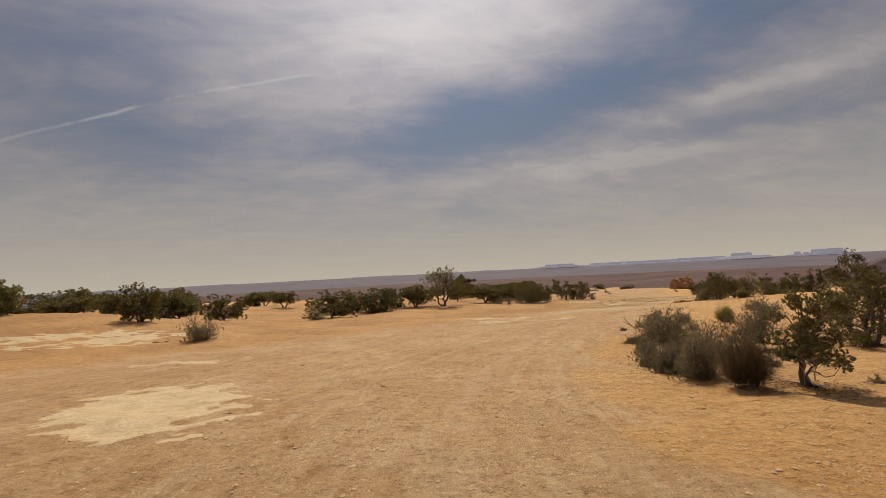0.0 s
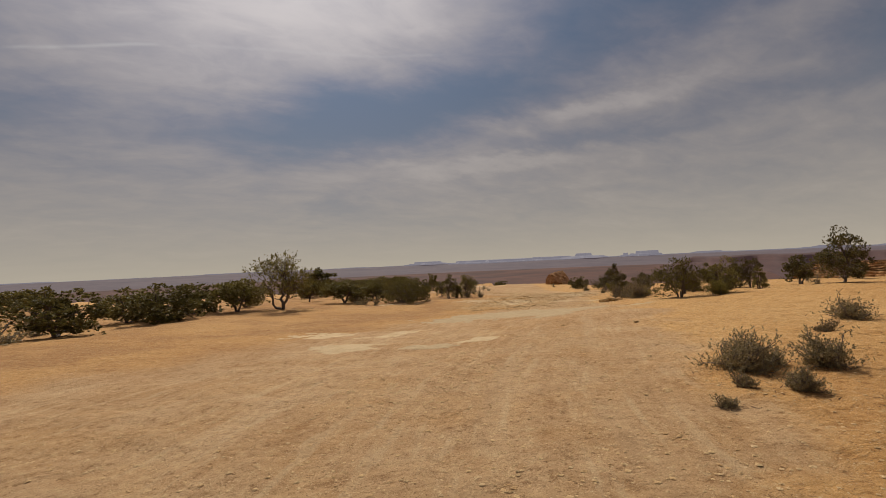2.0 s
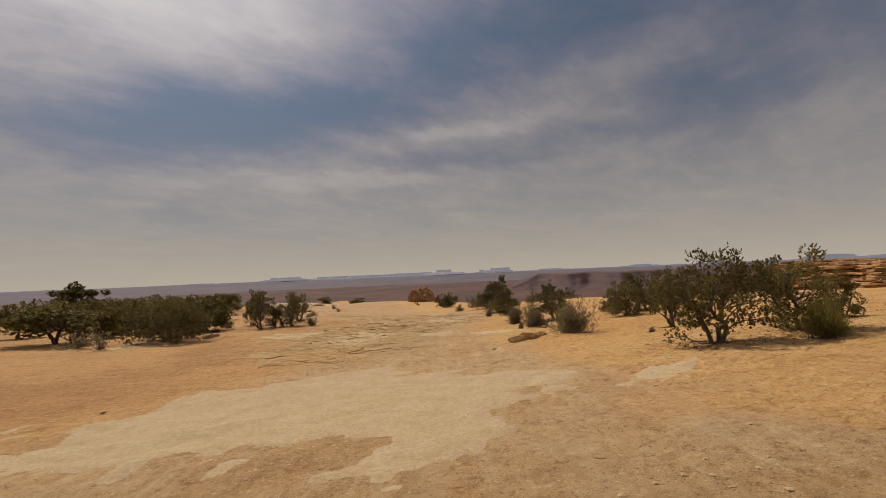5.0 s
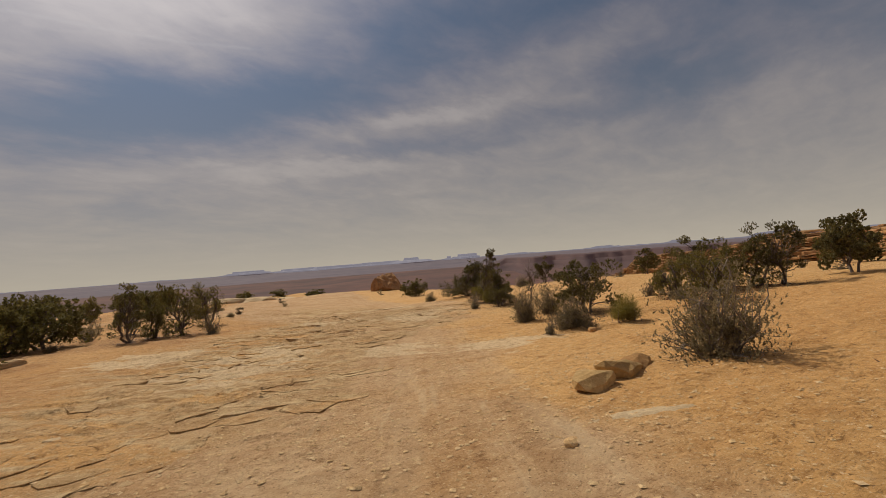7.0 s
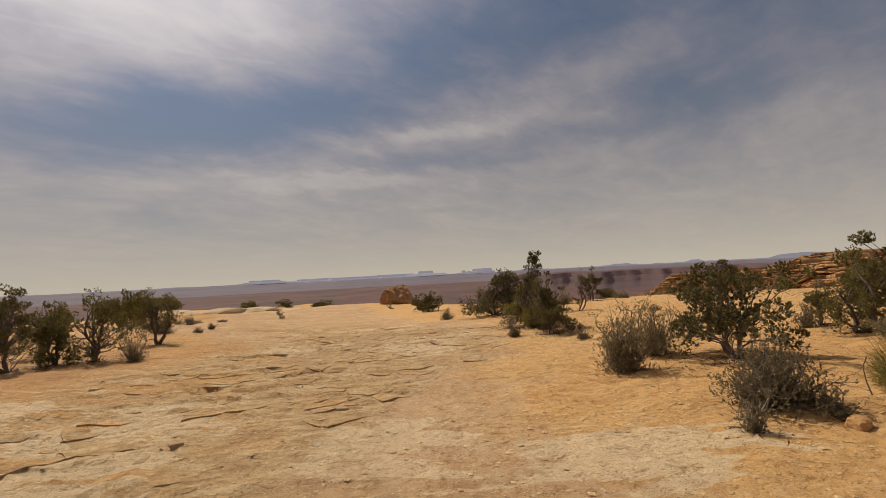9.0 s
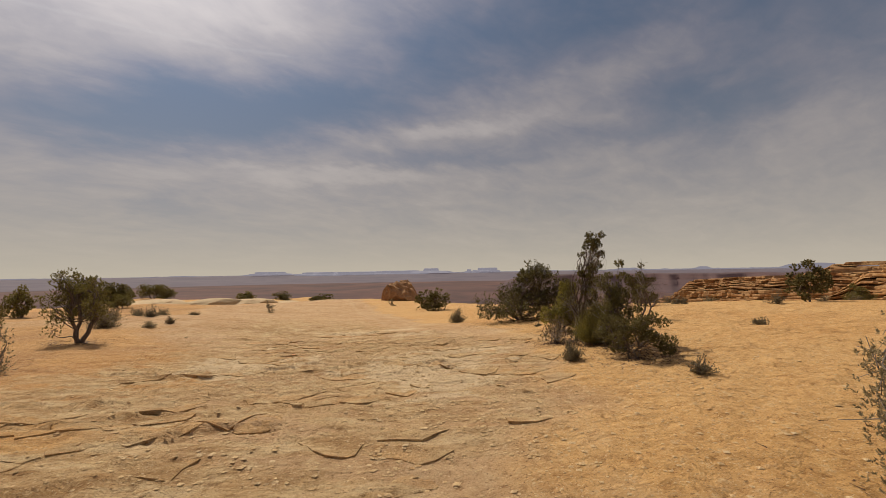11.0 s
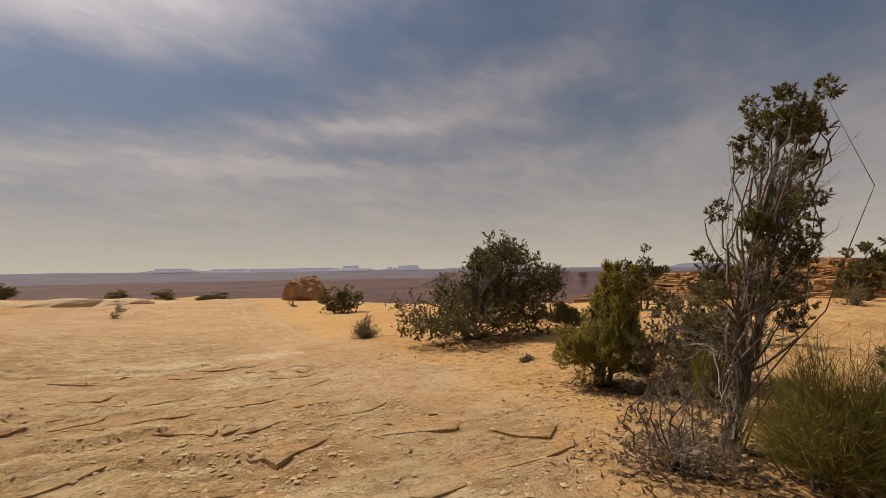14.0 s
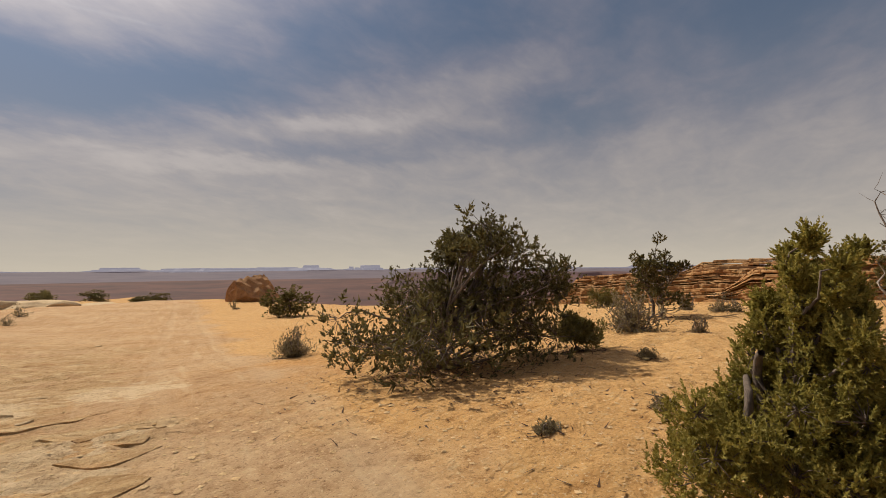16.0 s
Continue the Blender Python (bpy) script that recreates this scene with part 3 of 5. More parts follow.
def make_far_ridge():
    """The skyline of far tablelands: a low broken wall right round, higher to the east."""
    k = 1440
    az = np.linspace(0, 2 * np.pi, k, endpoint=False)
    deg = np.degrees(az)
    deg = np.where(deg > 180, deg - 360, deg)
    x, y = np.sin(az), np.cos(az)
    f = fractal(x * 900, y * 900, 120, 71, 4)
    flat = np.clip(f * 5 + 0.2, 0, 1) * 0.6 + np.clip((f - 0.12) * 8, 0, 1) * 0.4
    tall = np.interp(deg, [-180, -60, -20, 5, 20, 40, 55, 66, 90, 180], [10, 8, 7, 8, 9, 13, 24, 30, 28, 10])
    top = -25 + tall * (0.35 + 0.65 * flat) + 1.2 * fractal(x * 900, y * 900, 9, 72, 3)
    top += 14 * np.exp(-(((deg - 72.5) / 1.8) ** 2)) + 16 * np.exp(-(((deg - 76.5) / 1.6) ** 2))
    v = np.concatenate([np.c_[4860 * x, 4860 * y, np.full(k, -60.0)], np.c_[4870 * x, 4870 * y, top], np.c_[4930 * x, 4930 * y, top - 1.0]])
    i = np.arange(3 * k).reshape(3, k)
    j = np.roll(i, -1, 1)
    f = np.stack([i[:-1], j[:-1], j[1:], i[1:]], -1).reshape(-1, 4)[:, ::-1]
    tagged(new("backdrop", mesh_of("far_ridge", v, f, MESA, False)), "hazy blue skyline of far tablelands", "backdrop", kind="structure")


make_far_ridge()


def make_canyon_wall():
    """The far side of the canyon: a dark red bench with a broken cliff edge."""
    k = 420
    deg = np.linspace(36, 92, k)
    b = np.radians(deg)
    s = np.linspace(0, 1, k)
    reach = 1900 + 200 * fractal(deg * 10, deg * 0, 90, 81, 3)
    end = np.clip(s * 7, 0, 1) ** 2
    rim = -25.0 + 2.5 * fractal(deg * 10, deg * 0, 90, 83, 3)
    rows = []
    for back, drop in ((-260, 70), (-120, 48), (-30, 36), (0, 21), (40, 19), (48, 4), (90, 0), (500, 2), (900, 8)):
        r = reach + back
        rows.append(np.c_[r * np.sin(b), r * np.cos(b), (rim - drop) * end + (1 - end) * -95])
    n = len(rows)
    i = np.arange(n * k).reshape(n, k)
    f = np.stack([i[:-1, :-1], i[:-1, 1:], i[1:, 1:], i[1:, :-1]], -1).reshape(-1, 4)
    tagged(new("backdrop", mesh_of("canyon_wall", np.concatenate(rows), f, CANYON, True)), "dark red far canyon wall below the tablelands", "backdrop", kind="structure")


CANYON = far_material("far_canyon_rock_painted_dusty_haze", (0.044, 0.025, 0.026), (0.074, 0.039, 0.036), 0.55)
make_canyon_wall()


# ---- rocks ----
def part(name, me, parent, label=""):
    ob = new(name, me)
    ob.parent = parent
    if label:
        ob["label"] = label
    return ob


def lump(name, r, size, mat, squash=0.7, cuts=2, facets=0.18):
    """A broken stone: an icosphere knocked flat along random planes."""
    bm = bmesh.new()
    bmesh.ops.create_icosphere(bm, subdivisions=cuts, radius=1.0)
    planes = [Vector(r.normal(size=3)).normalized() for _ in range(9)]
    for v in bm.verts:
        for p in planes:
            d = v.co.dot(p) - (0.62 + facets * 0.8)
            if d > 0:
                v.co -= p * d * 0.9
        v.co += Vector(r.normal(size=3)) * 0.025
        v.co = Vector((v.co.x * size[0], v.co.y * size[1], v.co.z * size[2] * squash))
    me = bpy.data.meshes.new(name)
    bm.to_mesh(me)
    bm.free()
    me.materials.append(mat)
    return me


def slab_mesh(name, r, width, length, thick, mat):
    """A broken plate of rock with an uneven outline and a worn upper edge."""
    k = int(r.randint(6, 9))
    a = np.sort(np.linspace(0, 2 * np.pi, k, endpoint=False) + r.uniform(-0.22, 0.22, k))
    rad = r.uniform(0.6, 1.2, k)
    ring = np.stack([np.cos(a) * rad * width / 2, np.sin(a) * rad * length / 2], 1)
    levels = ((1.06, -thick * 1.6), (1.0, thick * 0.62), (0.93, thick), (0.45, thick * 1.12))
    v = [np.c_[ring * s + r.uniform(-0.012, 0.012, (k, 2)), np.full(k, z) + r.uniform(-0.1, 0.1, k) * thick] for s, z in levels]
    v = np.concatenate(v + [np.array([[0, 0, thick * 1.15]])])
    i = np.arange(4 * k).reshape(4, k)
    j = np.roll(i, -1, 1)
    f = [tuple(q) for q in np.stack([i[:-1], j[:-1], j[1:], i[1:]], -1).reshape(-1, 4)]
    f += [(int(p), int(q), 4 * k) for p, q in zip(i[3], j[3])]
    me = bpy.data.meshes.new(name)
    me.from_pydata([tuple(p) for p in v], [], f)
    me.materials.append(mat)
    return me


def rest(ob, x, y, turn=0.0, tilt=(0, 0), sink=0.0, scale=(1, 1, 1)):
    ob.matrix_world = pose(x, y, gz(x, y) - sink, tilt[0], tilt[1], turn) @ Matrix.Diagonal((*scale, 1))
    return ob


def make_boulder(x, y, size, label, seed, turn=0, mat=SLABROCK, sink=0.05, squash=0.8):
    r = np.random.RandomState(seed)
    ob = new("boulder", lump("boulder", r, size, mat, squash, 3))
    tagged(rest(ob, x, y, turn, sink=sink), label, "rock")
    return ob


make_boulder(6.9, 15.6, (0.27, 0.2, 0.2), "ochre sandstone boulder on the sandy bank", 5, 20, BOULDER, -0.06)
make_boulder(7.5, 17.4, (0.1, 0.08, 0.09), "pale angular stone on the sandy bank", 6, 0, BEDROCK, -0.03)
make_boulder(23.9, 42.4, (0.14, 0.11, 0.11), "red-brown sandstone lump beside the sagebrush", 7, 0, BOULDER, -0.04)
make_boulder(17.7, 38.2, (0.07, 0.06, 0.06), "small pale stone at the track's edge", 8, 0, STONE, -0.02)
make_boulder(12.1, 55.4, (0.5, 0.3, 0.22), "pale sandstone block below the junipers", 10, 30, SLABROCK, -0.05)
make_boulder(20.6, 39.3, (0.36, 0.26, 0.2), "rounded yellow sandstone rock on the sandy shoulder", 14, 30, BOULDER, 0.02)
for x, y, size, seed in ((31.1, 124.8, (7.0, 3.4, 1.5), 33), (23.5, 118.0, (5.0, 3.0, 1.0), 34), (37.5, 127.0, (5.5, 3.0, 1.2), 35), (44.0, 131.0, (4.0, 2.5, 0.9), 36)):
    make_boulder(x, y, size, "low pale slickrock hump at the canyon rim", seed, 30, BEDROCK, 0.1)
make_boulder(11.6, 26.3, (0.11, 0.07, 0.06), "pale broken stone on the track's shoulder", 12, 10, STONE, -0.02)


def make_split_block():
    """A block beside the track, split in two with a dark gap."""
    r = np.random.RandomState(40)
    ob = new("split_rock")
    rest(ob, 19.75, 39.15, -8)
    a = part("block", lump("block", r, (0.46, 0.31, 0.32), YELLOWROCK, 0.8, 2, -0.22), ob, "yellowish sandstone block, undercut")
    b = part("block", lump("block", r, (0.42, 0.28, 0.33), YELLOWROCK, 0.8, 2, -0.22), ob, "yellowish sandstone block with a shaded face")
    a.matrix_local = pose(-0.24, -0.02, 0.06, 6, -8, 10)
    b.matrix_local = pose(0.34, 0.06, 0.08, 4, 11, -14)
    tagged(ob, "split yellow sandstone block beside the dirt track", "rock")


make_split_block()


def make_dome():
    """The big knob at the rim, broken along flat joints."""
    r = np.random.RandomState(78)
    me = lump("rock_dome", r, (3.2, 2.8, 4.9), DOMEROCK, 1.0, 4, -0.1)
    ob = new("rock_dome", me)
    ob.matrix_world = pose(52.5, 101.8, gz(52.5, 101.8) - 0.3, 0, 0, -25)
    tagged(ob, "blunt red-brown sandstone knob standing on the canyon rim", "rock")


make_dome()


def make_ledge(name, ax, ay, bx, by, z0a, z0b, ha, hb, seed, label, layers=13):
    """A cliff of bedded sandstone from a to b: courses of broken rock, each set back or out from the one below."""
    r = np.random.RandomState(seed)
    ob = new(name)
    ob.location = (ax, ay, z0a)
    length = math.hypot(bx - ax, by - ay)
    dx, dy = (bx - ax) / length, (by - ay) / length
    back = Vector((dy, -dx))
    if back.dot(Vector((ax - 25, ay - 50))) < 0:
        back = -back
    cuts = np.cumsum(r.uniform(0.3, 1.4, layers + 1))
    share = (cuts - cuts[0]) / (cuts[-1] - cuts[0])
    n = 170
    s = np.linspace(0, 1, n)
    bays = 1.4 * fractal(s * length, s * 0, 14, seed, 3)
    for k in range(layers):
        out = 0.45 * r.uniform(-1, 1) - 3.4 * share[k] ** 1.2
        blocks = np.cumsum(r.uniform(0, 1, n) < 0.22)
        jag = r.uniform(-0.45, 0.45, n + 1)[blocks] + r.uniform(-0.08, 0.08, n)
        x = ax + dx * length * s - back.x * (out + jag + bays)
        y = ay + dy * length * s - back.y * (out + jag + bays)
        rise = ha + (hb - ha) * s
        rise = rise * (1 + 0.10 * fractal(s * length, s * 0 + 3, 22, seed + 1, 3)) * np.clip(s * 9, 0.35, 1)
        foot = z0a + (z0b - z0a) * s
        lo, top = foot + rise * share[k], foot + rise * share[k + 1]
        top = top + r.uniform(-0.14, 0.10, n + 1)[blocks] * (1 + 1.5 * (k == layers - 1))
        if k == 0:
            lo = lo - 4
        deep = 9.0
        rows = [np.c_[x + back.x * 0.06, y + back.y * 0.06, lo + 0.02], np.c_[x, y, lo + (top - lo) * 0.3], np.c_[x + back.x * 0.04, y + back.y * 0.04, top - 0.08], np.c_[x + back.x * 0.2, y + back.y * 0.2, top], np.c_[x + back.x * deep, y + back.y * deep, top]]
        v = np.concatenate(rows) - np.array([ax, ay, z0a])
        i = np.arange(5 * n).reshape(5, n)
        f = np.concatenate([np.stack([i[c, :-1], i[c, 1:], i[c + 1, 1:], i[c + 1, :-1]], -1) for c in range(4)])
        part("stratum", mesh_of("stratum", v, f, LEDGEROCK), ob)
    return tagged(ob, label, "rock ledge")


make_ledge("rock_ledge", 110, 100, 90, 58, -8.4, -5.3, 4.2, 4.0, 3, "layered orange sandstone ledge along the canyon rim")
make_ledge("rock_ledge", 93.5, 69, 78, 18, -6.0, -3.4, 4.2, 3.9, 4, "layered orange sandstone ledge above the sandy flat")
make_ledge("rock_ledge", 128, 84, 116, 16, -4.6, -2.6, 3.4, 3.6, 9, "higher set-back sandstone ledge with a brushy top", 9)


def make_patch(x, y, length, width, turn, seed, ragged=0.6):
    """Bedrock laid bare, flush with the sand: a thin sheet with a ragged edge and sand-filled hollows that follows the ground."""
    r = np.random.RandomState(seed)
    cell = 0.05 if length < 2 else 0.075 if length < 5 else 0.13
    u = np.arange(-0.8 * length, 0.8 * length, cell)
    v = np.arange(-0.8 * width, 0.8 * width, cell * 0.8)
    uu, vv = np.meshgrid(u, v, indexing="ij")
    wide = fractal(uu, vv * 1.5, max(0.9, length * 0.5), seed, 4)
    reach = np.sqrt((uu / (0.5 * length)) ** 2 + (vv / (0.5 * width)) ** 2) + ragged * wide + 0.10 * r.normal(size=uu.shape) * 0.5
    inside = reach < 0.97
    quad = inside[:-1, :-1] & inside[1:, :-1] & inside[1:, 1:] & inside[:-1, 1:]
    i = np.arange(uu.size).reshape(uu.shape)
    f = np.stack([i[:-1, :-1], i[1:, :-1], i[1:, 1:], i[:-1, 1:]], -1)[quad]
    count = np.bincount(f.ravel(), minlength=uu.size)
    used = np.unique(f)
    at = np.zeros(uu.size, int)
    at[used] = np.arange(len(used))
    pu = (uu + r.uniform(-0.3, 0.3, uu.shape) * cell).ravel()[used]
    pv = (vv + r.uniform(-0.3, 0.3, uu.shape) * cell).ravel()[used]
    c, s = math.cos(radians(turn)), math.sin(radians(turn))
    px, py = x + c * pu - s * pv, y + s * pu + c * pv
    z = ground_z(px, py) + np.where(count[used] < 4, -0.004, 0.012) + r.uniform(-0.0015, 0.0015, len(px))
    ob = new("bedrock", mesh_of("bedrock", np.c_[px - x, py - y, z], at[f], BEDROCK, True))
    ob.location = (x, y, 0)
    tagged(ob, "pale bare sandstone bedrock flush with the sand", "bedrock", kind="structure")


make_patch(-5.2, 8.2, 3.3, 5.4, 30, 1, 0.4)
make_patch(-18.2, 24.2, 9.5, 6.0, 25, 2, 0.4)
make_patch(-8.6, 15.6, 3.0, 1.2, 20, 18)
make_patch(2.4, 34.0, 3.4, 2.2, -25, 3, 0.45)
make_patch(5.1, 31.8, 3.0, 1.0, 25, 4)
make_patch(3.1, 29.0, 2.8, 1.9, -40, 5, 0.45)
make_patch(5.2, 27.0, 1.9, 1.3, -10, 6, 0.45)
make_patch(6.9, 27.3, 2.0, 1.0, 10, 7, 0.45)
make_patch(11.3, 36.2, 9.5, 7.4, -35, 8, 0.34)
make_patch(16.3, 32.0, 2.2, 0.8, 5, 10)
make_patch(18.75, 38.15, 0.95, 0.34, -38, 12)
make_patch(9.0, 54.0, 5.0, 1.1, -12, 20)


# ---- plants ----
def tube(points, radii, sides=5):
    pts, rad = np.asarray(points, float), np.asarray(radii, float)
    way = np.gradient(pts, axis=0)
    way /= np.linalg.norm(way, axis=1)[:, None] + 1e-9
    side = np.cross(way, [0.31, 0.87, 0.38])
    side /= np.linalg.norm(side, axis=1)[:, None] + 1e-9
    up = np.cross(way, side)
    a = np.linspace(0, 2 * np.pi, sides, endpoint=False)
    v = pts[:, None] + rad[:, None, None] * (np.cos(a)[None, :, None] * side[:, None] + np.sin(a)[None, :, None] * up[:, None])
    i = np.arange(len(pts) * sides).reshape(len(pts), sides)
    j = np.roll(i, -1, 1)
    f = np.stack([i[:-1], j[:-1], j[1:], i[1:]], -1).reshape(-1, 4)
    return v.reshape(-1, 3), f


def tubes_mesh(name, tubes, mat):
    vs, fs, base = [], [], 0
    for pts, rad, sides in tubes:
        v, f = tube(pts, rad, sides)
        vs.append(v)
        fs.append(f + base)
        base += len(v)
    return mesh_of(name, np.concatenate(vs), np.concatenate(fs), mat, True)


def limb(r, a, b, r0, r1, wiggle=0.08, n=6, sag=0.0, sides=5):
    a, b = np.asarray(a, float), np.asarray(b, float)
    s = np.linspace(0, 1, n)[:, None]
    size = np.linalg.norm(b - a)
    p = a + (b - a) * s + np.cumsum(r.normal(size=(n, 3)), 0) * wiggle * size * 0.4 * np.sin(np.pi * s) ** 0.5
    p[:, 2] += (np.sin(np.pi * s) * sag * size)[:, 0]
    return p, r0 + (r1 - r0) * np.linspace(0, 1, n), sides


def sprays(r, centres, outs, count, axis, reach, width, taper=0.5):
    """A brush of needles at each centre: blades set round a short twig that points along outs. One triangle each."""
    k = len(centres)
    d = outs / (np.linalg.norm(outs, axis=1)[:, None] + 1e-9) + r.normal(size=(k, 3)) * 0.5
    d /= np.linalg.norm(d, axis=1)[:, None] + 1e-9
    long = axis * r.uniform(0.65, 1.35, k)
    m = k * count
    d, c, long = np.repeat(d, count, 0), np.repeat(centres, count, 0), np.repeat(long, count)[:, None]
    s = r.uniform(0, 1, (m, 1))
    round_ = np.cross(d, r.normal(size=(m, 3)))
    round_ /= np.linalg.norm(round_, axis=1)[:, None] + 1e-9
    open_ = 1.15 - 0.75 * s + r.normal(0, 0.18, (m, 1))
    way = d * np.cos(open_) + round_ * np.sin(open_)
    side = np.cross(way, r.normal(size=(m, 3)))
    side /= np.linalg.norm(side, axis=1)[:, None] + 1e-9
    root = c + d * long * (s - 0.3)
    ln = reach * (1 - taper * s) * r.uniform(0.7, 1.25, (m, 1))
    wd = width * r.uniform(0.7, 1.3, (m, 1))
    v = np.stack([root - side * wd / 2, root + side * wd / 2, root + way * ln], 1).reshape(-1, 3)
    return v, np.arange(3 * m).reshape(-1, 3), np.repeat(r.uniform(0, 1, k), 3 * count)


def leafage(name, leaves, mat):
    v, f, tone = leaves
    me = mesh_of(name, v, f, mat)
    me.attributes.new("tuft", "FLOAT", "POINT").data.foreach_set("value", tone.astype(np.float32))
    return me


def blob_points(r, centre, radius, count, flat=0.75):
    d = r.normal(size=(count, 3))
    d /= np.linalg.norm(d, axis=1)[:, None]
    q = r.uniform(0.45, 1.0, (count, 1)) ** 0.6
    return centre + d * q * radius * np.array([1, 1, flat]), d


def tree_meshes(kind, h, w, r, level):
    """Trunk with limbs, crown of needle tufts, and dead branches where the kind has them. level: 0 far, 1 middling, 2 near."""
    woods, dead, cents, outs, heads = [], [], [], [], []
    rad = w / 2
    lobe = r.uniform(0, 6.283)
    thick = 0.030 * h * (0.8 if kind == "P" else 1.0 if kind in "BR" else 0.45 if kind == "T" else 0.32 if kind == "X" else 0.8 if kind == "Y" else 0.9)

    def dome(count, mid, rz, low, size, wide=1.0, cx=0.0, cy=0.0):
        for _ in range(count):
            a, s = r.uniform(0, 6.283), r.uniform(low, 1.0)
            c = math.sqrt(max(0.0, 1 - (s if s > 0 else 0.6 * s) ** 2))
            q = r.uniform(0.40, 0.9 if kind == "B" else 1.0) * (1 + (0.08 if kind == "B" else 0.22) * math.sin(2 * a + lobe) + 0.16 * math.sin(5 * a - 2 * lobe))
            q = min(q, 0.97)
            s = s * (0.93 + 0.07 * math.sin(3 * a + lobe))
            at = np.array([cx + math.cos(a) * c * rad * wide * q, cy + math.sin(a) * c * rad * wide * q, mid * h + s * rz * h * q])
            at[2] = max(at[2], 0.08 * h)
            heads.append((at, rad * size * r.uniform(0.8, 1.3), 0.8))

    if kind == "J":
        if r.uniform() < 0.5:
            dome(46, 0.38, 0.56, -0.95, 0.27)
        else:
            dome(44, 0.46, 0.47, -0.85, 0.27)
        stems = int(r.randint(2, 5))
    elif kind == "P":
        dome(42, 0.48, 0.48, -0.92, 0.20)
        stems = int(r.randint(1, 4))
    elif kind == "R":
        dome(44, 0.54, 0.42, -0.9, 0.32)
        stems = 3
    elif kind == "B":
        dome(60, 0.24, 0.46, -0.5, 0.30)
        dome(22, 0.76, 0.24, -0.6, 0.20, 0.50, 0.12 * w, -0.10 * w)
        dome(8, 0.48, 0.2, -0.6, 0.22, 0.25, 0.40 * w, -0.28 * w)
        stems = 4
    elif kind == "T":
        # bare below, a loose skirt at half height, one tufted leader leaning south-east
        for i in range(58):
            z = 0.30 + 0.68 * r.uniform() ** 0.85
            wide = 0.95 if z < 0.5 else 0.95 - 1.2 * (z - 0.5) if z < 0.75 else 0.5
            a, q = r.uniform(0, 6.283), rad * wide * math.sqrt(r.uniform(0.05, 1.0))
            lean = 0.36 * max(0.0, z - 0.25) / 0.75
            heads.append((np.array([lean + math.cos(a) * q, -lean + math.sin(a) * q, z * h]), rad * r.uniform(0.12, 0.22), 0.9))
        stems = 2
    elif kind == "X":
        dome(30, 0.34, 0.50, -0.6, 0.24, 1.0)
        stems = 8
    elif kind == "Y":
        dome(3, 0.30, 0.10, -0.5, 0.14, 0.5)
        stems = 2
    else:
        dome(64, 0.32, 0.38, -0.8, 0.26, 1.0)
        for i in range(9):
            a, q = i * 0.7 + 0.2, rad * (0.12 + 0.34 * (i % 3) / 2)
            for k in range(7):
                z = h * (0.36 + (0.62 - 0.07 * (i % 4)) * k / 6.0)
                heads.append((np.array([0.10 * w + math.cos(a) * q, -0.12 * w + math.sin(a) * q, z]) + r.normal(size=3) * 0.03, rad * (0.32 - 0.24 * k / 6.0), 1.3))
        stems = 3
    clumps = {"D": 60, "X": 6, "Y": 8, "T": 24, "B": 60}.get(kind) or ((20, 28, 36) if kind == "P" else (20, 26, 44))[level]
    forks = []
    for i in range(stems):
        a = r.uniform(0, 6.28)
        tip = np.array([math.cos(a) * rad * 0.30, math.sin(a) * rad * 0.30, h * (r.uniform(0.3, 0.45) if kind == "B" else r.uniform(0.45, 0.66))])
        if kind == "T":
            tip = np.array([0.30, -0.30, 0.9 * h]) if i == 0 else np.array([0.05, -0.2, 0.62 * h])
        p, q, s = limb(r, (math.cos(a) * 0.05, math.sin(a) * 0.05, -0.12), tip, thick * r.uniform(0.8, 1.1), thick * 0.4, 0.06 if kind == "T" else 0.12, 10, 0, 7)
        woods.append((p, q, s))
        forks.append(p)
    allp = np.concatenate([p[1:] for p in forks])
    for c, rr, flat in heads:
        low = allp[np.argmin(np.linalg.norm(allp - c * np.array([0.4, 0.4, 0.62]), axis=1))]
        woods.append(limb(r, low, c, thick * 0.30, thick * 0.09, 0.14, 6, 0.06, 5))
        pts, dirs = blob_points(r, c, rr, clumps, flat)
        keep = pts[:, 2] > 0.03
        pts, dirs = pts[keep], dirs[keep]
        cents.append(pts)
        outs.append(dirs * 0.45 + np.array([0, 0, 0.65]))
        if level:
            for t in pts[:: 3 if kind in "TX" else 5]:
                woods.append(limb(r, c + (t - c) * 0.1, t, thick * 0.09, thick * 0.035, 0.12, 3, 0, 3))
        extra = {"T": 3, "X": 7, "P": 1}.get(kind, 0) if level else 0
        for _ in range(extra):
            d = r.normal(size=3)
            d[2] = d[2] * 0.6 + 0.15
            tip = c * np.array([1, 1, 0.8]) + d / np.linalg.norm(d) * rr * r.uniform(0.7, 1.15)
            tip[2] = max(tip[2], 0.05)
            p, q, s = limb(r, low + (c - low) * 0.5, tip, thick * 0.13, thick * 0.03, 0.2, 6, 0.0, 4)
            dead.append((p, q, s))
            for _ in range(2):
                g = p[r.randint(2, 5)]
                dead.append(limb(r, g, g + (tip - low) * 0.3 + r.normal(size=3) * 0.12 * rad, thick * 0.06, thick * 0.02, 0.2, 4, 0, 3))
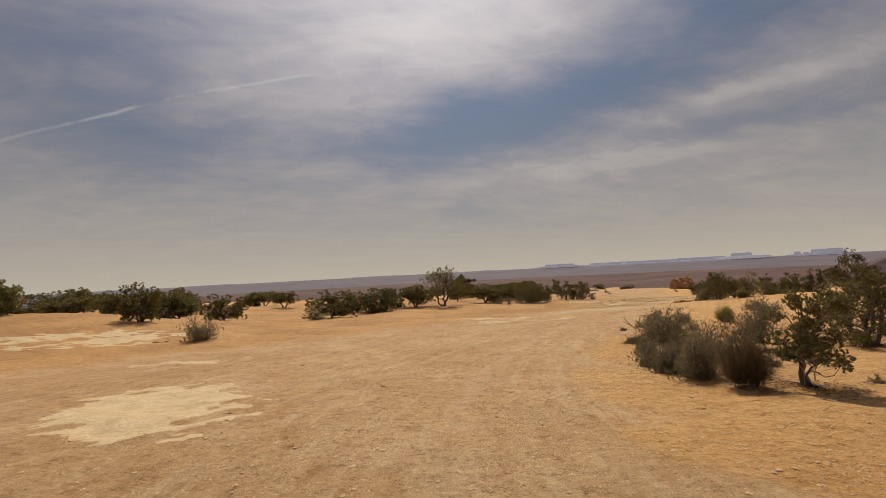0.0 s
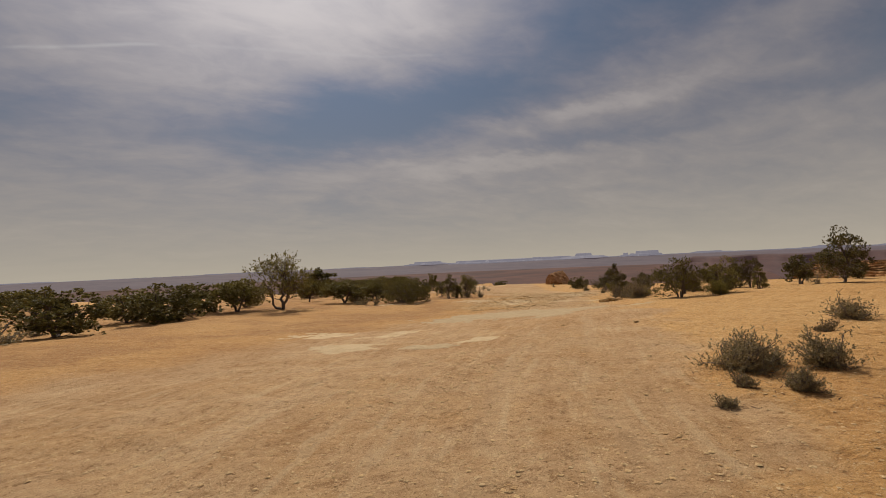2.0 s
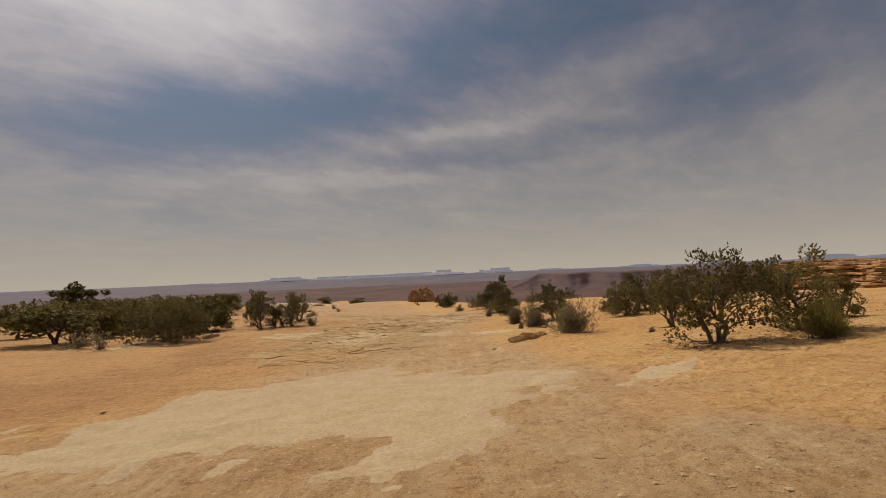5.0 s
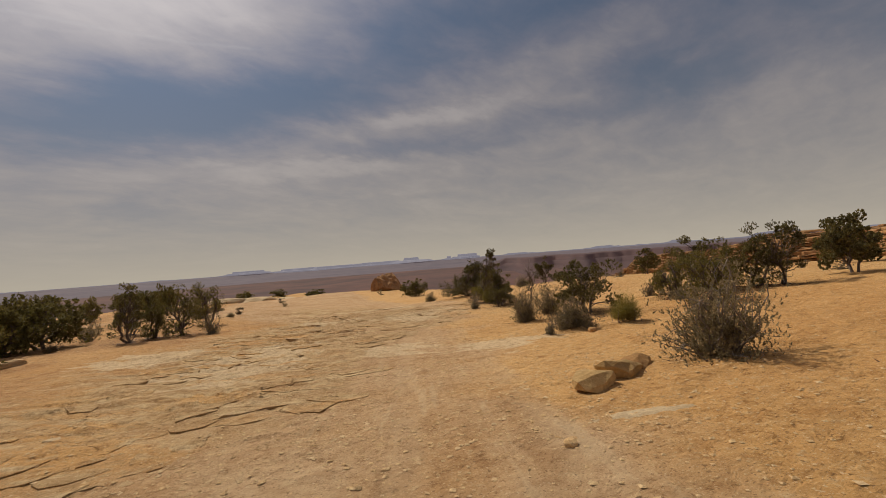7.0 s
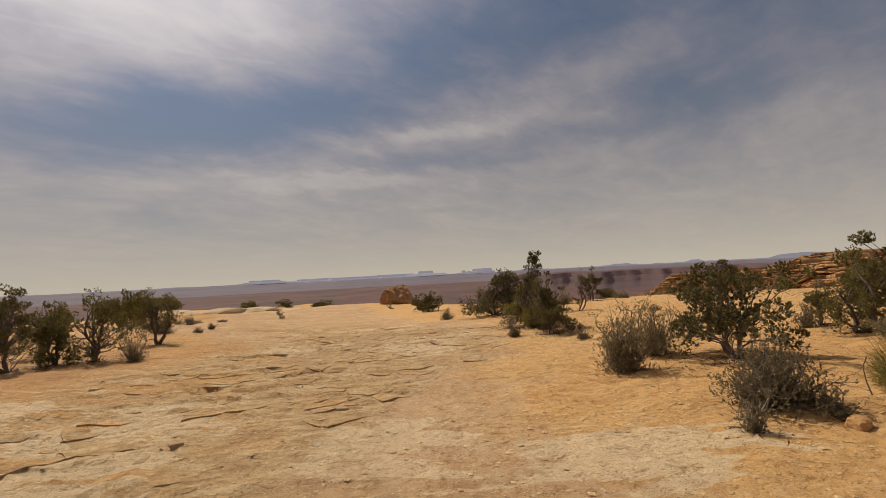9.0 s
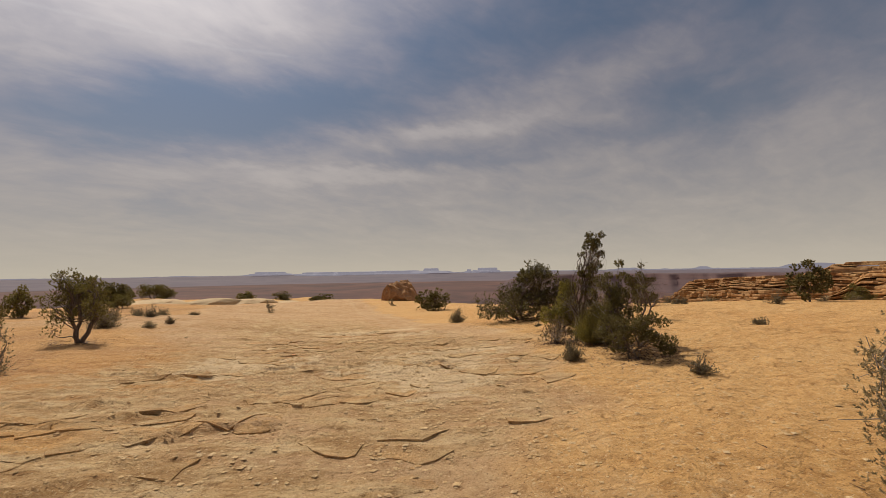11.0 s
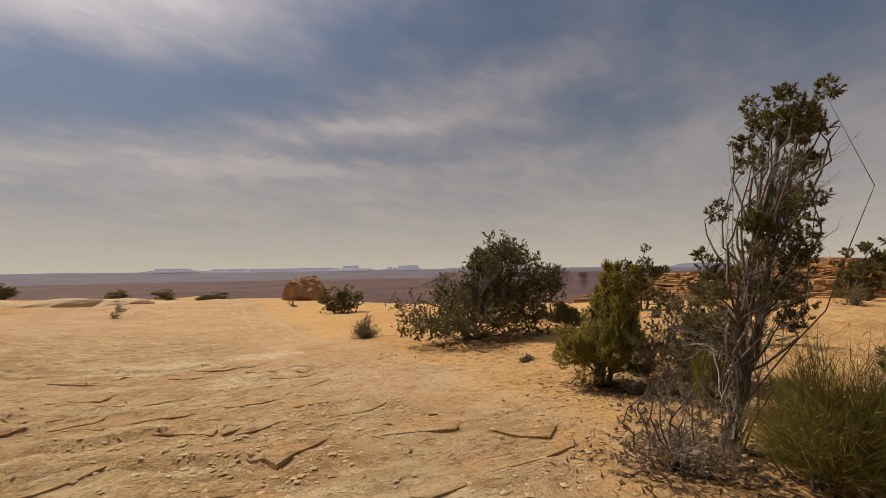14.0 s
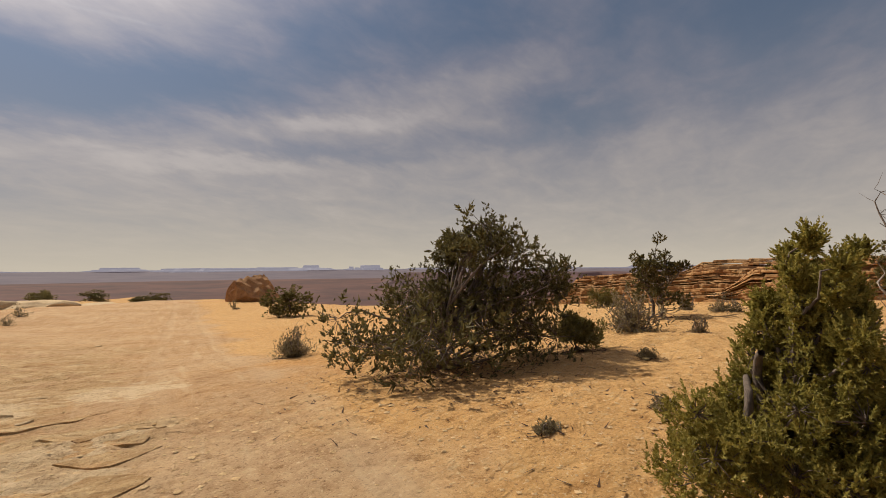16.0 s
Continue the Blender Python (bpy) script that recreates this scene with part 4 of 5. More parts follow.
    for i in range({"T": 34, "X": 120, "P": 10, "B": 14}.get(kind, 0) if level else 0):
        c = heads[r.randint(len(heads))][0]
        a = r.uniform(0, 6.283)
        root = np.array([math.cos(a) * 0.12 * rad, math.sin(a) * 0.12 * rad, r.uniform(0, 0.25) * h])
        p, q, s = limb(r, root, c + r.normal(size=3) * 0.12 * rad, thick * 0.22, thick * 0.03, 0.10, 7, 0.0, 4)
        (dead if r.uniform() < 0.6 else woods).append((p, q, s))
    if kind == "Y":
        # bare forks, each splitting twice more into twigs
        tips = [p[k] for p in forks for k in (5, 7, 9)]
        for g in tips:
            for _ in range(5):
                d = r.normal(size=3) * np.array([0.7, 0.7, 0.3]) + np.array([0, 0, 0.9])
                e = g + d / np.linalg.norm(d) * h * r.uniform(0.2, 0.46)
                p, q, s = limb(r, g, e, thick * 0.34, thick * 0.07, 0.2, 8, 0, 5)
                (dead if r.uniform() < 0.35 else woods).append((p, q, s))
                for _ in range(6):
                    m = p[r.randint(3, 8)]
                    d = r.normal(size=3) + np.array([0, 0, 0.6])
                    woods.append(limb(r, m, m + d / np.linalg.norm(d) * h * r.uniform(0.06, 0.17), thick * 0.10, thick * 0.03, 0.2, 4, 0, 3))
    # coarser, closer foliage fills each head, toned darker to paint the crown's inner shade
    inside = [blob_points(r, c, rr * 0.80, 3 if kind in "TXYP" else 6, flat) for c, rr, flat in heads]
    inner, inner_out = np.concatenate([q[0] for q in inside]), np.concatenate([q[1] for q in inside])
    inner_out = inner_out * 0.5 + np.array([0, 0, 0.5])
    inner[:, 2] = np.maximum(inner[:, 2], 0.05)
    cents, outs = np.concatenate(cents), np.concatenate(outs)
    if kind in "PTBXY":
        n, ax, ln, wd = ((8, 0.09, 0.085, 0.070), (13, 0.060, 0.055, 0.024), (30, 0.042, 0.034, 0.0085))[level]
    elif kind == "D":
        n, ax, ln, wd = 26, 0.080, 0.026, 0.0095
    else:
        n, ax, ln, wd = ((8, 0.11, 0.080, 0.072), (12, 0.080, 0.046, 0.026), (28, 0.075, 0.030, 0.0100))[level]
    if kind == "B":
        n, ax, ln, wd = 22, 0.048, 0.036, 0.0125
    k = math.sqrt(max(w, 0.6) / 1.6) if level < 2 else 1.0
    leaves = sprays(r, cents, outs, n, ax * k, ln * k, wd * k, 0.3 if kind in "PTBXY" else 0.6)
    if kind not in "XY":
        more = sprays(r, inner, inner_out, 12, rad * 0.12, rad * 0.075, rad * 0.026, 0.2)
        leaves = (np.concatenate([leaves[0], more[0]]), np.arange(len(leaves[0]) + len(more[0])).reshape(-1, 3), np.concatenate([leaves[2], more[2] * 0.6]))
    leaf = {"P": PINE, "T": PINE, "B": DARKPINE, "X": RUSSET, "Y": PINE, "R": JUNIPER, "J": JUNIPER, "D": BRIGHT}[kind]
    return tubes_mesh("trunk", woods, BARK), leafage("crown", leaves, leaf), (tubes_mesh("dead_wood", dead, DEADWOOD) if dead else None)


def shrub_meshes(kind, h, w, r, level):
    woods, cents, outs = [], [], []
    rad = w / 2
    if kind in "EF":
        n = (300, 4500, 11000)[level]
        a, q = r.uniform(0, 6.283, n), np.sqrt(r.uniform(0, 1, n))
        tall = h * (1 - 0.45 * q**2) * r.uniform(0.35, 1.10, n) * (1 + 0.2 * np.sin(a * 3 + r.uniform(0, 6)))
        share = r.uniform(0.15, 0.93, n)
        foot = np.c_[np.cos(a) * q * rad * (0.2 + 0.7 * share), np.sin(a) * q * rad * (0.2 + 0.7 * share), tall * share - 0.02]
        lean = r.uniform(0.7, 1.25, n)
        tip = np.c_[np.cos(a) * q * rad * lean, np.sin(a) * q * rad * lean, tall]
        tip += r.normal(size=(n, 3)) * np.array([0.085, 0.085, 0.05]) * w
        tip = foot + (tip - foot) * r.uniform(0.35, 1.0, (n, 1))
        foot[:, :2] += r.normal(size=(n, 2)) * 0.03 * w
        tip[:, 2] = np.maximum(tip[:, 2], 0.05)
        side = r.normal(size=(n, 3))
        side /= np.linalg.norm(side, axis=1)[:, None]
        wd = (0.026, 0.0045, 0.0022)[level] * max(0.8, w)
        v = np.stack([foot - side * wd, foot + side * wd, tip], 1).reshape(-1, 3)
        for i in range(16):
            woods.append(limb(r, (foot[i][0], foot[i][1], -0.03), foot[i] * 0.4 + tip[i] * 0.6, 0.010, 0.004, 0.1, 4, 0, 4))
        return tubes_mesh("branchwork", woods, STEM), mesh_of("foliage", v, np.arange(3 * n).reshape(-1, 3), RUSSET if kind == "F" else BROOM), None
    stems = int((12, 26, 46)[level] * min(2.0, 0.35 + 0.75 * w))
    for i in range(stems):
        a = r.uniform(0, 6.283)
        el = r.uniform(0.08, 1.4)
        d = np.array([math.cos(a) * math.cos(el), math.sin(a) * math.cos(el), math.sin(el)])
        tip = d * np.array([rad, rad, h]) * r.uniform(0.50, 1.10) * (1 + 0.2 * math.sin(3 * a + w * 9))
        tip[2] = max(tip[2], 0.08 * h)
        woods.append(limb(r, (math.cos(a) * 0.05 * w, math.sin(a) * 0.05 * w, -0.04), tip, 0.008 + 0.006 * w, 0.003, 0.16, 6, 0.08, 4))
        p = woods[-1][0]
        k = (8, 16, 30)[level]
        s = r.uniform(0.30, 1.0, k)
        q = np.array([p[int(v * 5)] for v in s]) + r.normal(size=(k, 3)) * 0.085 * w * np.array([1, 1, 0.6])
        q[:, 2] = np.clip(q[:, 2], 0.02, h * 0.99)
        cents.append(q)
        outs.append(np.tile(d * 0.6 + np.array([0, 0, 0.7]), (k, 1)))
        for t in q[:3]:
            woods.append(limb(r, p[3], t, 0.005, 0.0018, 0.14, 3, 0, 3))
    cents, outs = np.concatenate(cents), np.concatenate(outs)
    k = math.sqrt(max(w, 0.3))
    n, ax, ln, wd = ((8, 0.11, 0.065, 0.050), (10, 0.065, 0.036, 0.020), (15, 0.055, 0.029, 0.0120))[level]
    leaves = sprays(r, cents, outs, n, ax * k, ln * k, wd * k, 0.4)
    return tubes_mesh("branchwork", woods, STEM), leafage("foliage", leaves, SAGE if r.uniform() < 0.85 else RUSSET), None


NAMES = {"P": "pinyon_pine", "T": "pinyon_pine", "B": "pinyon_pine", "X": "dead_pinyon", "Y": "dead_tree", "F": "desert_bush", "J": "juniper_tree", "R": "juniper_tree", "D": "juniper_tree", "S": "sagebrush", "E": "broom_shrub"}
LABELS = {
    "P": "gnarled pinyon pine with open dark green crown on sand",
    "T": "tall pinyon pine, tufted top above bare grey branches",
    "B": "wide spreading pinyon pine, dense to the sandy ground",
    "X": "half-dead pinyon with a tangle of bleached branches",
    "Y": "bare dead tree with forked grey limbs behind scrub",
    "F": "russet-brown fuzzy desert bush on the sandy bank",
    "J": "bushy dark green juniper growing from sandy ground",
    "R": "round-crowned juniper on a short twisted trunk",
    "D": "dense yellow-green juniper with many pointed leaders",
    "S": "low twiggy grey-green sagebrush on the sand",
    "E": "upright yellow-green broom-like desert shrub",
}
PROTOTYPES = {}
STANDING = []


def plant(kind, x, y, h, w, seed, near=0):
    off = abs(float(off_track(np.array([x]), np.array([y]))[0]))
    along = 0.53 * x + 0.848 * y
    level = (2 if off < 5.2 and w > 0.5 else 1 if off < 16 else 0) if along < 80 else 0
    level = max(level, near)
    r = np.random.RandomState(1000 + seed)
    woody = kind in "PTJRDBXY"
    if level:
        made = (tree_meshes if woody else shrub_meshes)(kind, h, w, r, level)
        scale = (1, 1, 1)
    else:
        key = (kind, seed % 4)
        if key not in PROTOTYPES:
            PROTOTYPES[key] = (tree_meshes if woody else shrub_meshes)(kind, 2.2 if woody else 0.8, 2.0 if woody else 1.0, np.random.RandomState(50 + seed % 4), 0)
        made = PROTOTYPES[key]
        scale = (w / 2.0, w / 2.0, h / 2.2) if woody else (w, w, h / 0.8)
    ob = new(NAMES[kind])
    ob.matrix_world = pose(x, y, gz(x, y), 0, 0, 0 if level else (seed * 77) % 360) @ Matrix.Diagonal((*scale, 1))
    part("trunk" if woody else "branchwork", made[0], ob, "dark shaggy twisted trunk and limbs" if woody else "")
    part("crown" if woody else "foliage", made[1], ob)
    if made[2]:
        part("dead_wood", made[2], ob, "bleached bare dead branches")["kind"] = "stuff"
    STANDING.append((x, y, w, woody, level))
    tagged(ob, LABELS[kind], "tree" if woody else "shrub", "desert trees" if woody else "desert shrubs")
    return ob


plant("J", -30.0, 31.7, 2.85, 2.70, 0)
plant("S", -46.6, 51.0, 1.43, 1.55, 1)
plant("J", -47.8, 55.8, 2.85, 4.07, 2)
plant("J", -33.3, 41.9, 2.85, 3.05, 3)
plant("S", -30.6, 41.9, 1.43, 1.53, 4)
plant("J", -20.3, 30.9, 2.85, 2.81, 5)
plant("J", -23.1, 39.2, 2.85, 2.85, 6)
plant("S", -12.7, 24.0, 1.42, 2.47, 7, 1)
plant("J", -20.1, 41.9, 2.85, 3.56, 8)
plant("J", -30.8, 54.5, 2.85, 3.98, 9)
plant("J", -32.7, 78.2, 2.85, 3.80, 10)
plant("J", -24.0, 69.0, 2.85, 3.77, 11)
plant("J", -10.4, 42.0, 2.85, 4.33, 12)
plant("S", -14.0, 48.0, 1.46, 2.04, 13)
plant("J", -7.5, 49.9, 2.85, 5.15, 14)
plant("J", -3.5, 53.4, 2.85, 3.89, 15)
plant("R", -0.1, 53.0, 4.5, 5.4, 16, 1)
plant("J", -3.5, 58.6, 2.85, 2.35, 17)
plant("J", 1.8, 80.9, 2.95, 3.01, 18)
plant("J", -1.7, 98.5, 2.85, 3.85, 19)
plant("J", 4.0, 83.8, 2.85, 2.59, 20)
plant("J", 6.0, 84.1, 2.85, 2.32, 21)
plant("J", 8.2, 87.6, 2.85, 2.85, 22)
plant("J", 11.0, 81.5, 2.85, 3.65, 23)
plant("J", 11.5, 60.1, 2.50, 2.19, 24)
plant("S", 6.1, 58.6, 1.09, 1.37, 25)
plant("S", 7.4, 54.5, 0.99, 0.99, 26)
plant("S", 14.0, 63.0, 0.97, 1.21, 27)
plant("S", 9.0, 20.4, 0.71, 1.31, 28)
plant("S", 10.0, 19.8, 0.61, 0.95, 29)
plant("S", 15.0, 22.6, 0.65, 1.29, 30)
plant("E", 11.5, 19.3, 0.78, 0.87, 31)
plant("S", 9.3, 17.6, 0.35, 0.69, 32)
plant("S", 7.5, 16.9, 0.30, 0.55, 33)
plant("S", 8.6, 19.1, 0.31, 0.57, 34)
plant("S", 6.2, 14.9, 0.32, 0.59, 35)
plant("S", 13.2, 22.0, 0.29, 0.56, 36)
plant("S", 4.7, 9.9, 0.84, 1.20, 37)
plant("F", 4.9, 7.8, 1.08, 1.03, 38)
plant("P", 5.8, 7.6, 1.83, 1.30, 39)
plant("J", 10.8, 11.9, 2.39, 1.72, 40)
plant("P", 26.1, 30.1, 2.82, 2.87, 41)
plant("J", 44.7, 42.1, 2.85, 2.38, 42)
plant("J", 19.0, 32.6, 2.01, 2.10, 43)
plant("J", 20.6, 31.6, 1.87, 1.59, 44)
plant("E", 19.8, 31.0, 0.75, 0.94, 45)
plant("J", 22.9, 31.6, 1.18, 0.73, 46)
plant("S", 25.2, 30.6, 0.58, 0.33, 47)
plant("J", 11.4, 61.5, 2.53, 1.27, 48)
plant("J", 10.9, 77.2, 2.85, 1.90, 49)
plant("P", 15.4, 59.1, 2.67, 1.65, 50)
plant("S", 14.0, 64.4, 0.83, 1.11, 51)
plant("S", 11.7, 99.8, 1.21, 1.52, 52)
plant("J", 13.7, 94.6, 2.85, 2.28, 53)
plant("J", 16.3, 59.8, 2.12, 1.25, 54)
plant("R", 19.4, 65.1, 2.66, 1.79, 55)
plant("S", 12.9, 59.8, 0.36, 0.90, 56)
plant("J", 15.7, 63.2, 1.94, 1.43, 57)
plant("J", 17.4, 59.5, 2.36, 1.70, 58)
plant("S", 18.4, 58.3, 1.08, 1.04, 59)
plant("S", 21.4, 38.5, 1.28, 1.62, 60)
plant("J", 30.8, 44.0, 1.85, 1.21, 61)
plant("J", 28.8, 41.9, 1.94, 1.49, 62)
plant("J", 33.2, 42.2, 2.32, 1.61, 63)
plant("P", 33.7, 41.5, 2.42, 1.78, 64)
plant("P", 37.2, 40.3, 2.27, 2.12, 65)
plant("S", 24.2, 43.2, 0.76, 1.29, 66)
plant("S", 23.1, 43.0, 0.44, 0.33, 67)
plant("S", 25.3, 45.9, 1.16, 1.14, 68)
plant("S", 26.9, 46.3, 1.19, 1.02, 69)
plant("S", 24.3, 42.8, 0.30, 0.30, 70)
plant("S", 37.0, 57.2, 0.75, 1.50, 71)
plant("S", 54.7, 51.6, 0.98, 1.08, 72)
plant("T", 29.72, 52.78, 2.60, 1.05, 73)
plant("P", 29.35, 51.35, 1.90, 1.15, 74)
plant("P", 28.8, 50.6, 1.05, 1.41, 75)
plant("X", 29.25, 53.0, 1.0, 1.0, 76)
plant("S", 27.8, 51.3, 0.33, 0.53, 77)
plant("S", 29.7, 50.4, 0.30, 0.20, 78)
plant("S", 34.4, 50.7, 0.29, 0.46, 79)
plant("S", 28.2, 49.1, 0.28, 0.45, 80)
plant("B", 33.4, 58.5, 2.15, 3.19, 81)
plant("J", 35.1, 57.3, 0.64, 0.77, 82)
plant("S", 34.1, 63.7, 0.66, 0.96, 83)
plant("J", 44.8, 82.3, 2.44, 3.00, 84)
plant("S", 46.3, 93.4, 1.10, 0.96, 85)
plant("S", 46.2, 76.9, 0.41, 0.69, 86)
plant("S", 31.9, 90.5, 0.68, 0.78, 87)
plant("P", 39.6, 57.5, 1.96, 1.42, 88)
plant("S", 36.6, 56.0, 0.33, 0.36, 89)
plant("S", 34.7, 56.2, 0.12, 0.22, 90)
plant("J", 46.6, 61.6, 0.90, 1.35, 91)
plant("S", 41.7, 57.4, 0.40, 0.59, 92)
plant("S", 40.9, 56.5, 0.41, 0.53, 93)
plant("S", 40.9, 56.2, 0.47, 0.52, 94)
plant("D", 31.0, 54.4, 1.38, 0.97, 95)
plant("X", 30.9, 53.6, 0.90, 0.76, 96)
plant("Y", 33.8, 53.7, 1.51, 0.93, 97)
plant("J", 31.7, 53.4, 0.95, 0.90, 164)
plant("E", 30.7, 53.2, 0.65, 0.37, 98)
plant("S", 30.9, 54.0, 0.16, 0.31, 99)
plant("S", 23.1, 89.3, 0.70, 1.23, 100)
plant("S", 19.7, 122.7, 1.43, 1.78, 101)
plant("S", 22.6, 78.3, 0.21, 0.75, 102)
plant("S", 24.3, 79.0, 0.22, 0.80, 103)
plant("S", 18.8, 92.9, 0.29, 1.24, 104)
plant("S", 23.3, 144.2, 1.43, 2.38, 105)
plant("J", 19.5, 108.2, 2.85, 3.42, 106)
plant("J", 24.3, 134.7, 2.85, 4.32, 107)
plant("J", 17.5, 104.4, 2.85, 3.11, 108)
plant("S", 70.7, 69.9, 1.13, 2.26, 109)
plant("S", 65.4, 65.1, 0.82, 1.20, 110)
plant("S", 65.9, 63.0, 0.56, 1.16, 111)
plant("J", 67.5, 61.4, 1.61, 1.47, 112)
plant("P", 45.2, 53.0, 1.90, 1.62, 113)
plant("J", 57.2, 54.4, 1.45, 1.58, 114)
plant("S", 14.2, 66.6, 0.87, 1.07, 115)
plant("P", 27.1, 44.8, 1.98, 2.25, 116)
plant("E", 25.0, 42.2, 0.72, 0.89, 117)
plant("R", 32.1, 45.0, 0.96, 0.65, 118)
plant("R", 35.0, 45.0, 0.95, 0.71, 119)
plant("S", 31.2, 45.1, 0.69, 0.75, 120)
plant("S", 30.0, 43.3, 0.52, 0.87, 121)
plant("P", 32.7, 43.8, 2.31, 2.22, 122)
plant("J", 31.7, 42.7, 1.75, 1.43, 123)
plant("X", 31.5, 53.7, 1.21, 1.05, 124)
plant("J", 21.8, 35.3, 1.94, 1.02, 125)
plant("S", 20.8, 35.2, 0.12, 0.18, 126)
plant("S", 24.1, 42.6, 0.30, 0.30, 127)
plant("J", 41.1, 148.4, 2.2, 4.6, 128)
plant("J", 46.2, 139.5, 2.0, 3.6, 129)
plant("J", 53.3, 135.5, 2.1, 3.4, 130)
plant("J", 48.0, 124.0, 1.7, 2.9, 131)
plant("S", 7.0, 15.0, 1.10, 1.99, 132)
plant("E", 29.6, 52.2, 0.86, 1.05, 133)
plant("E", 29.9, 51.85, 0.80, 0.80, 165)
plant("J", 18.7, 78.5, 2.85, 1.64, 134)
plant("J", 17.1, 103.7, 2.85, 2.80, 135)
plant("J", 19.1, 107.3, 2.85, 2.79, 136)
plant("J", 20.4, 140.3, 2.85, 4.01, 137)
plant("J", 26.7, 148.7, 2.85, 4.58, 138)
plant("S", 19.7, 72.6, 0.78, 1.79, 139)
plant("S", 21.5, 90.8, 0.83, 1.33, 140)
plant("S", 21.3, 77.0, 0.33, 0.72, 141)
plant("S", 18.9, 91.9, 0.41, 1.22, 142)
plant("J", 1.8, 70.0, 2.85, 3.17, 143)
plant("P", 3.3, 88.4, 4.58, 5.23, 144)
plant("J", 6.7, 62.6, 2.51, 2.83, 145)
plant("J", 8.8, 65.8, 2.85, 3.62, 146)
plant("J", 10.2, 57.4, 2.46, 2.98, 147)
plant("J", 12.4, 61.4, 2.70, 3.00, 148)
plant("S", 6.4, 55.6, 0.92, 1.65, 149)
plant("S", 1.3, 81.3, 1.42, 2.27, 150)
plant("J", -30.3, 78.2, 2.85, 4.75, 151)
plant("J", -11.0, 53.4, 2.92, 4.54, 152)
plant("J", -6.7, 55.2, 2.68, 4.02, 153)
plant("J", 7.6, 66.7, 2.6, 3.9, 154)
plant("J", 5.1, 59.6, 2.53, 4.34, 155)
plant("J", 10.1, 55.2, 2.21, 4.02, 156)
plant("S", -10.6, 37.9, 1.43, 2.76, 157)
plant("S", 6.2, 11.2, 0.94, 1.35, 158)
plant("S", 4.7, 10.8, 0.58, 1.04, 159)
plant("S", 4.7, 8.8, 0.79, 1.06, 160)
plant("S", 10.2, 15.5, 0.94, 2.06, 161)
plant("J", 12.1, 14.1, 2.05, 1.88, 162)
plant("S", 13.6, 19.6, 0.83, 1.90, 163)

plant("S", 21.9, 75.8, 0.65, 1.05, 166)
plant("S", 20.2, 74.8, 0.5, 0.9, 167)
plant("S", 21.6, 69.6, 0.32, 0.75, 168)
plant("S", 22.5, 71.2, 0.4, 0.75, 169)
plant("S", 33.0, 95.5, 0.8, 1.2, 170)
plant("S", 19.9, 70.2, 0.75, 1.5, 171)
plant("J", 20.3, 101.3, 1.6, 2.2, 172)
plant("S", 34.8, 56.2, 0.14, 0.32, 173)
plant("S", 31.7, 56.0, 0.10, 0.30, 174)
plant("S", 32.6, 55.4, 0.12, 0.28, 175)


def scatter_scrub():
    """Small dry scrub over the right-hand bank at the bend and on the flat beyond."""
    r = np.random.RandomState(31)
    for i in range(44):
        x, y = r.normal(7.8, 2.6), r.normal(15.5, 4.6)
        if 2.6 < float(off_track(np.array([x]), np.array([y]))[0]) < 9:
            plant("S", x, y, r.uniform(0.12, 0.34), r.uniform(0.25, 0.6), 400 + i)
    for i in range(34):
        y = r.uniform(34, 66)
        x = -y * r.uniform(0.50, 1.0) - 2
        plant("J" if i % 3 else "S", x, y, r.uniform(1.3, 2.4) if i % 3 else 1.0, r.uniform(2.2, 4.2) if i % 3 else 2.0, 600 + i)
    for i in range(26):
        plant("S", r.uniform(36, 74), r.uniform(40, 70), r.uniform(0.25, 0.6), r.uniform(0.5, 1.2), 500 + i)


scatter_scrub()


# ---- loose stones, slabs and gravel, part of the ground ----
def clip_cell(poly, mx, my, nx, ny):
    """The part of a polygon on the near side of a line."""
    out = []
    for (ax, ay), (bx, by) in zip(poly, poly[1:] + poly[:1]):
        da, db = (ax - mx) * nx + (ay - my) * ny, (bx - mx) * nx + (by - my) * ny
        if da <= 0:
            out.append((ax, ay))
        if (da < 0) != (db < 0) and da != db:
            s = da / (da - db)
            out.append((ax + (bx - ax) * s, ay + (by - ay) * s))
    return out


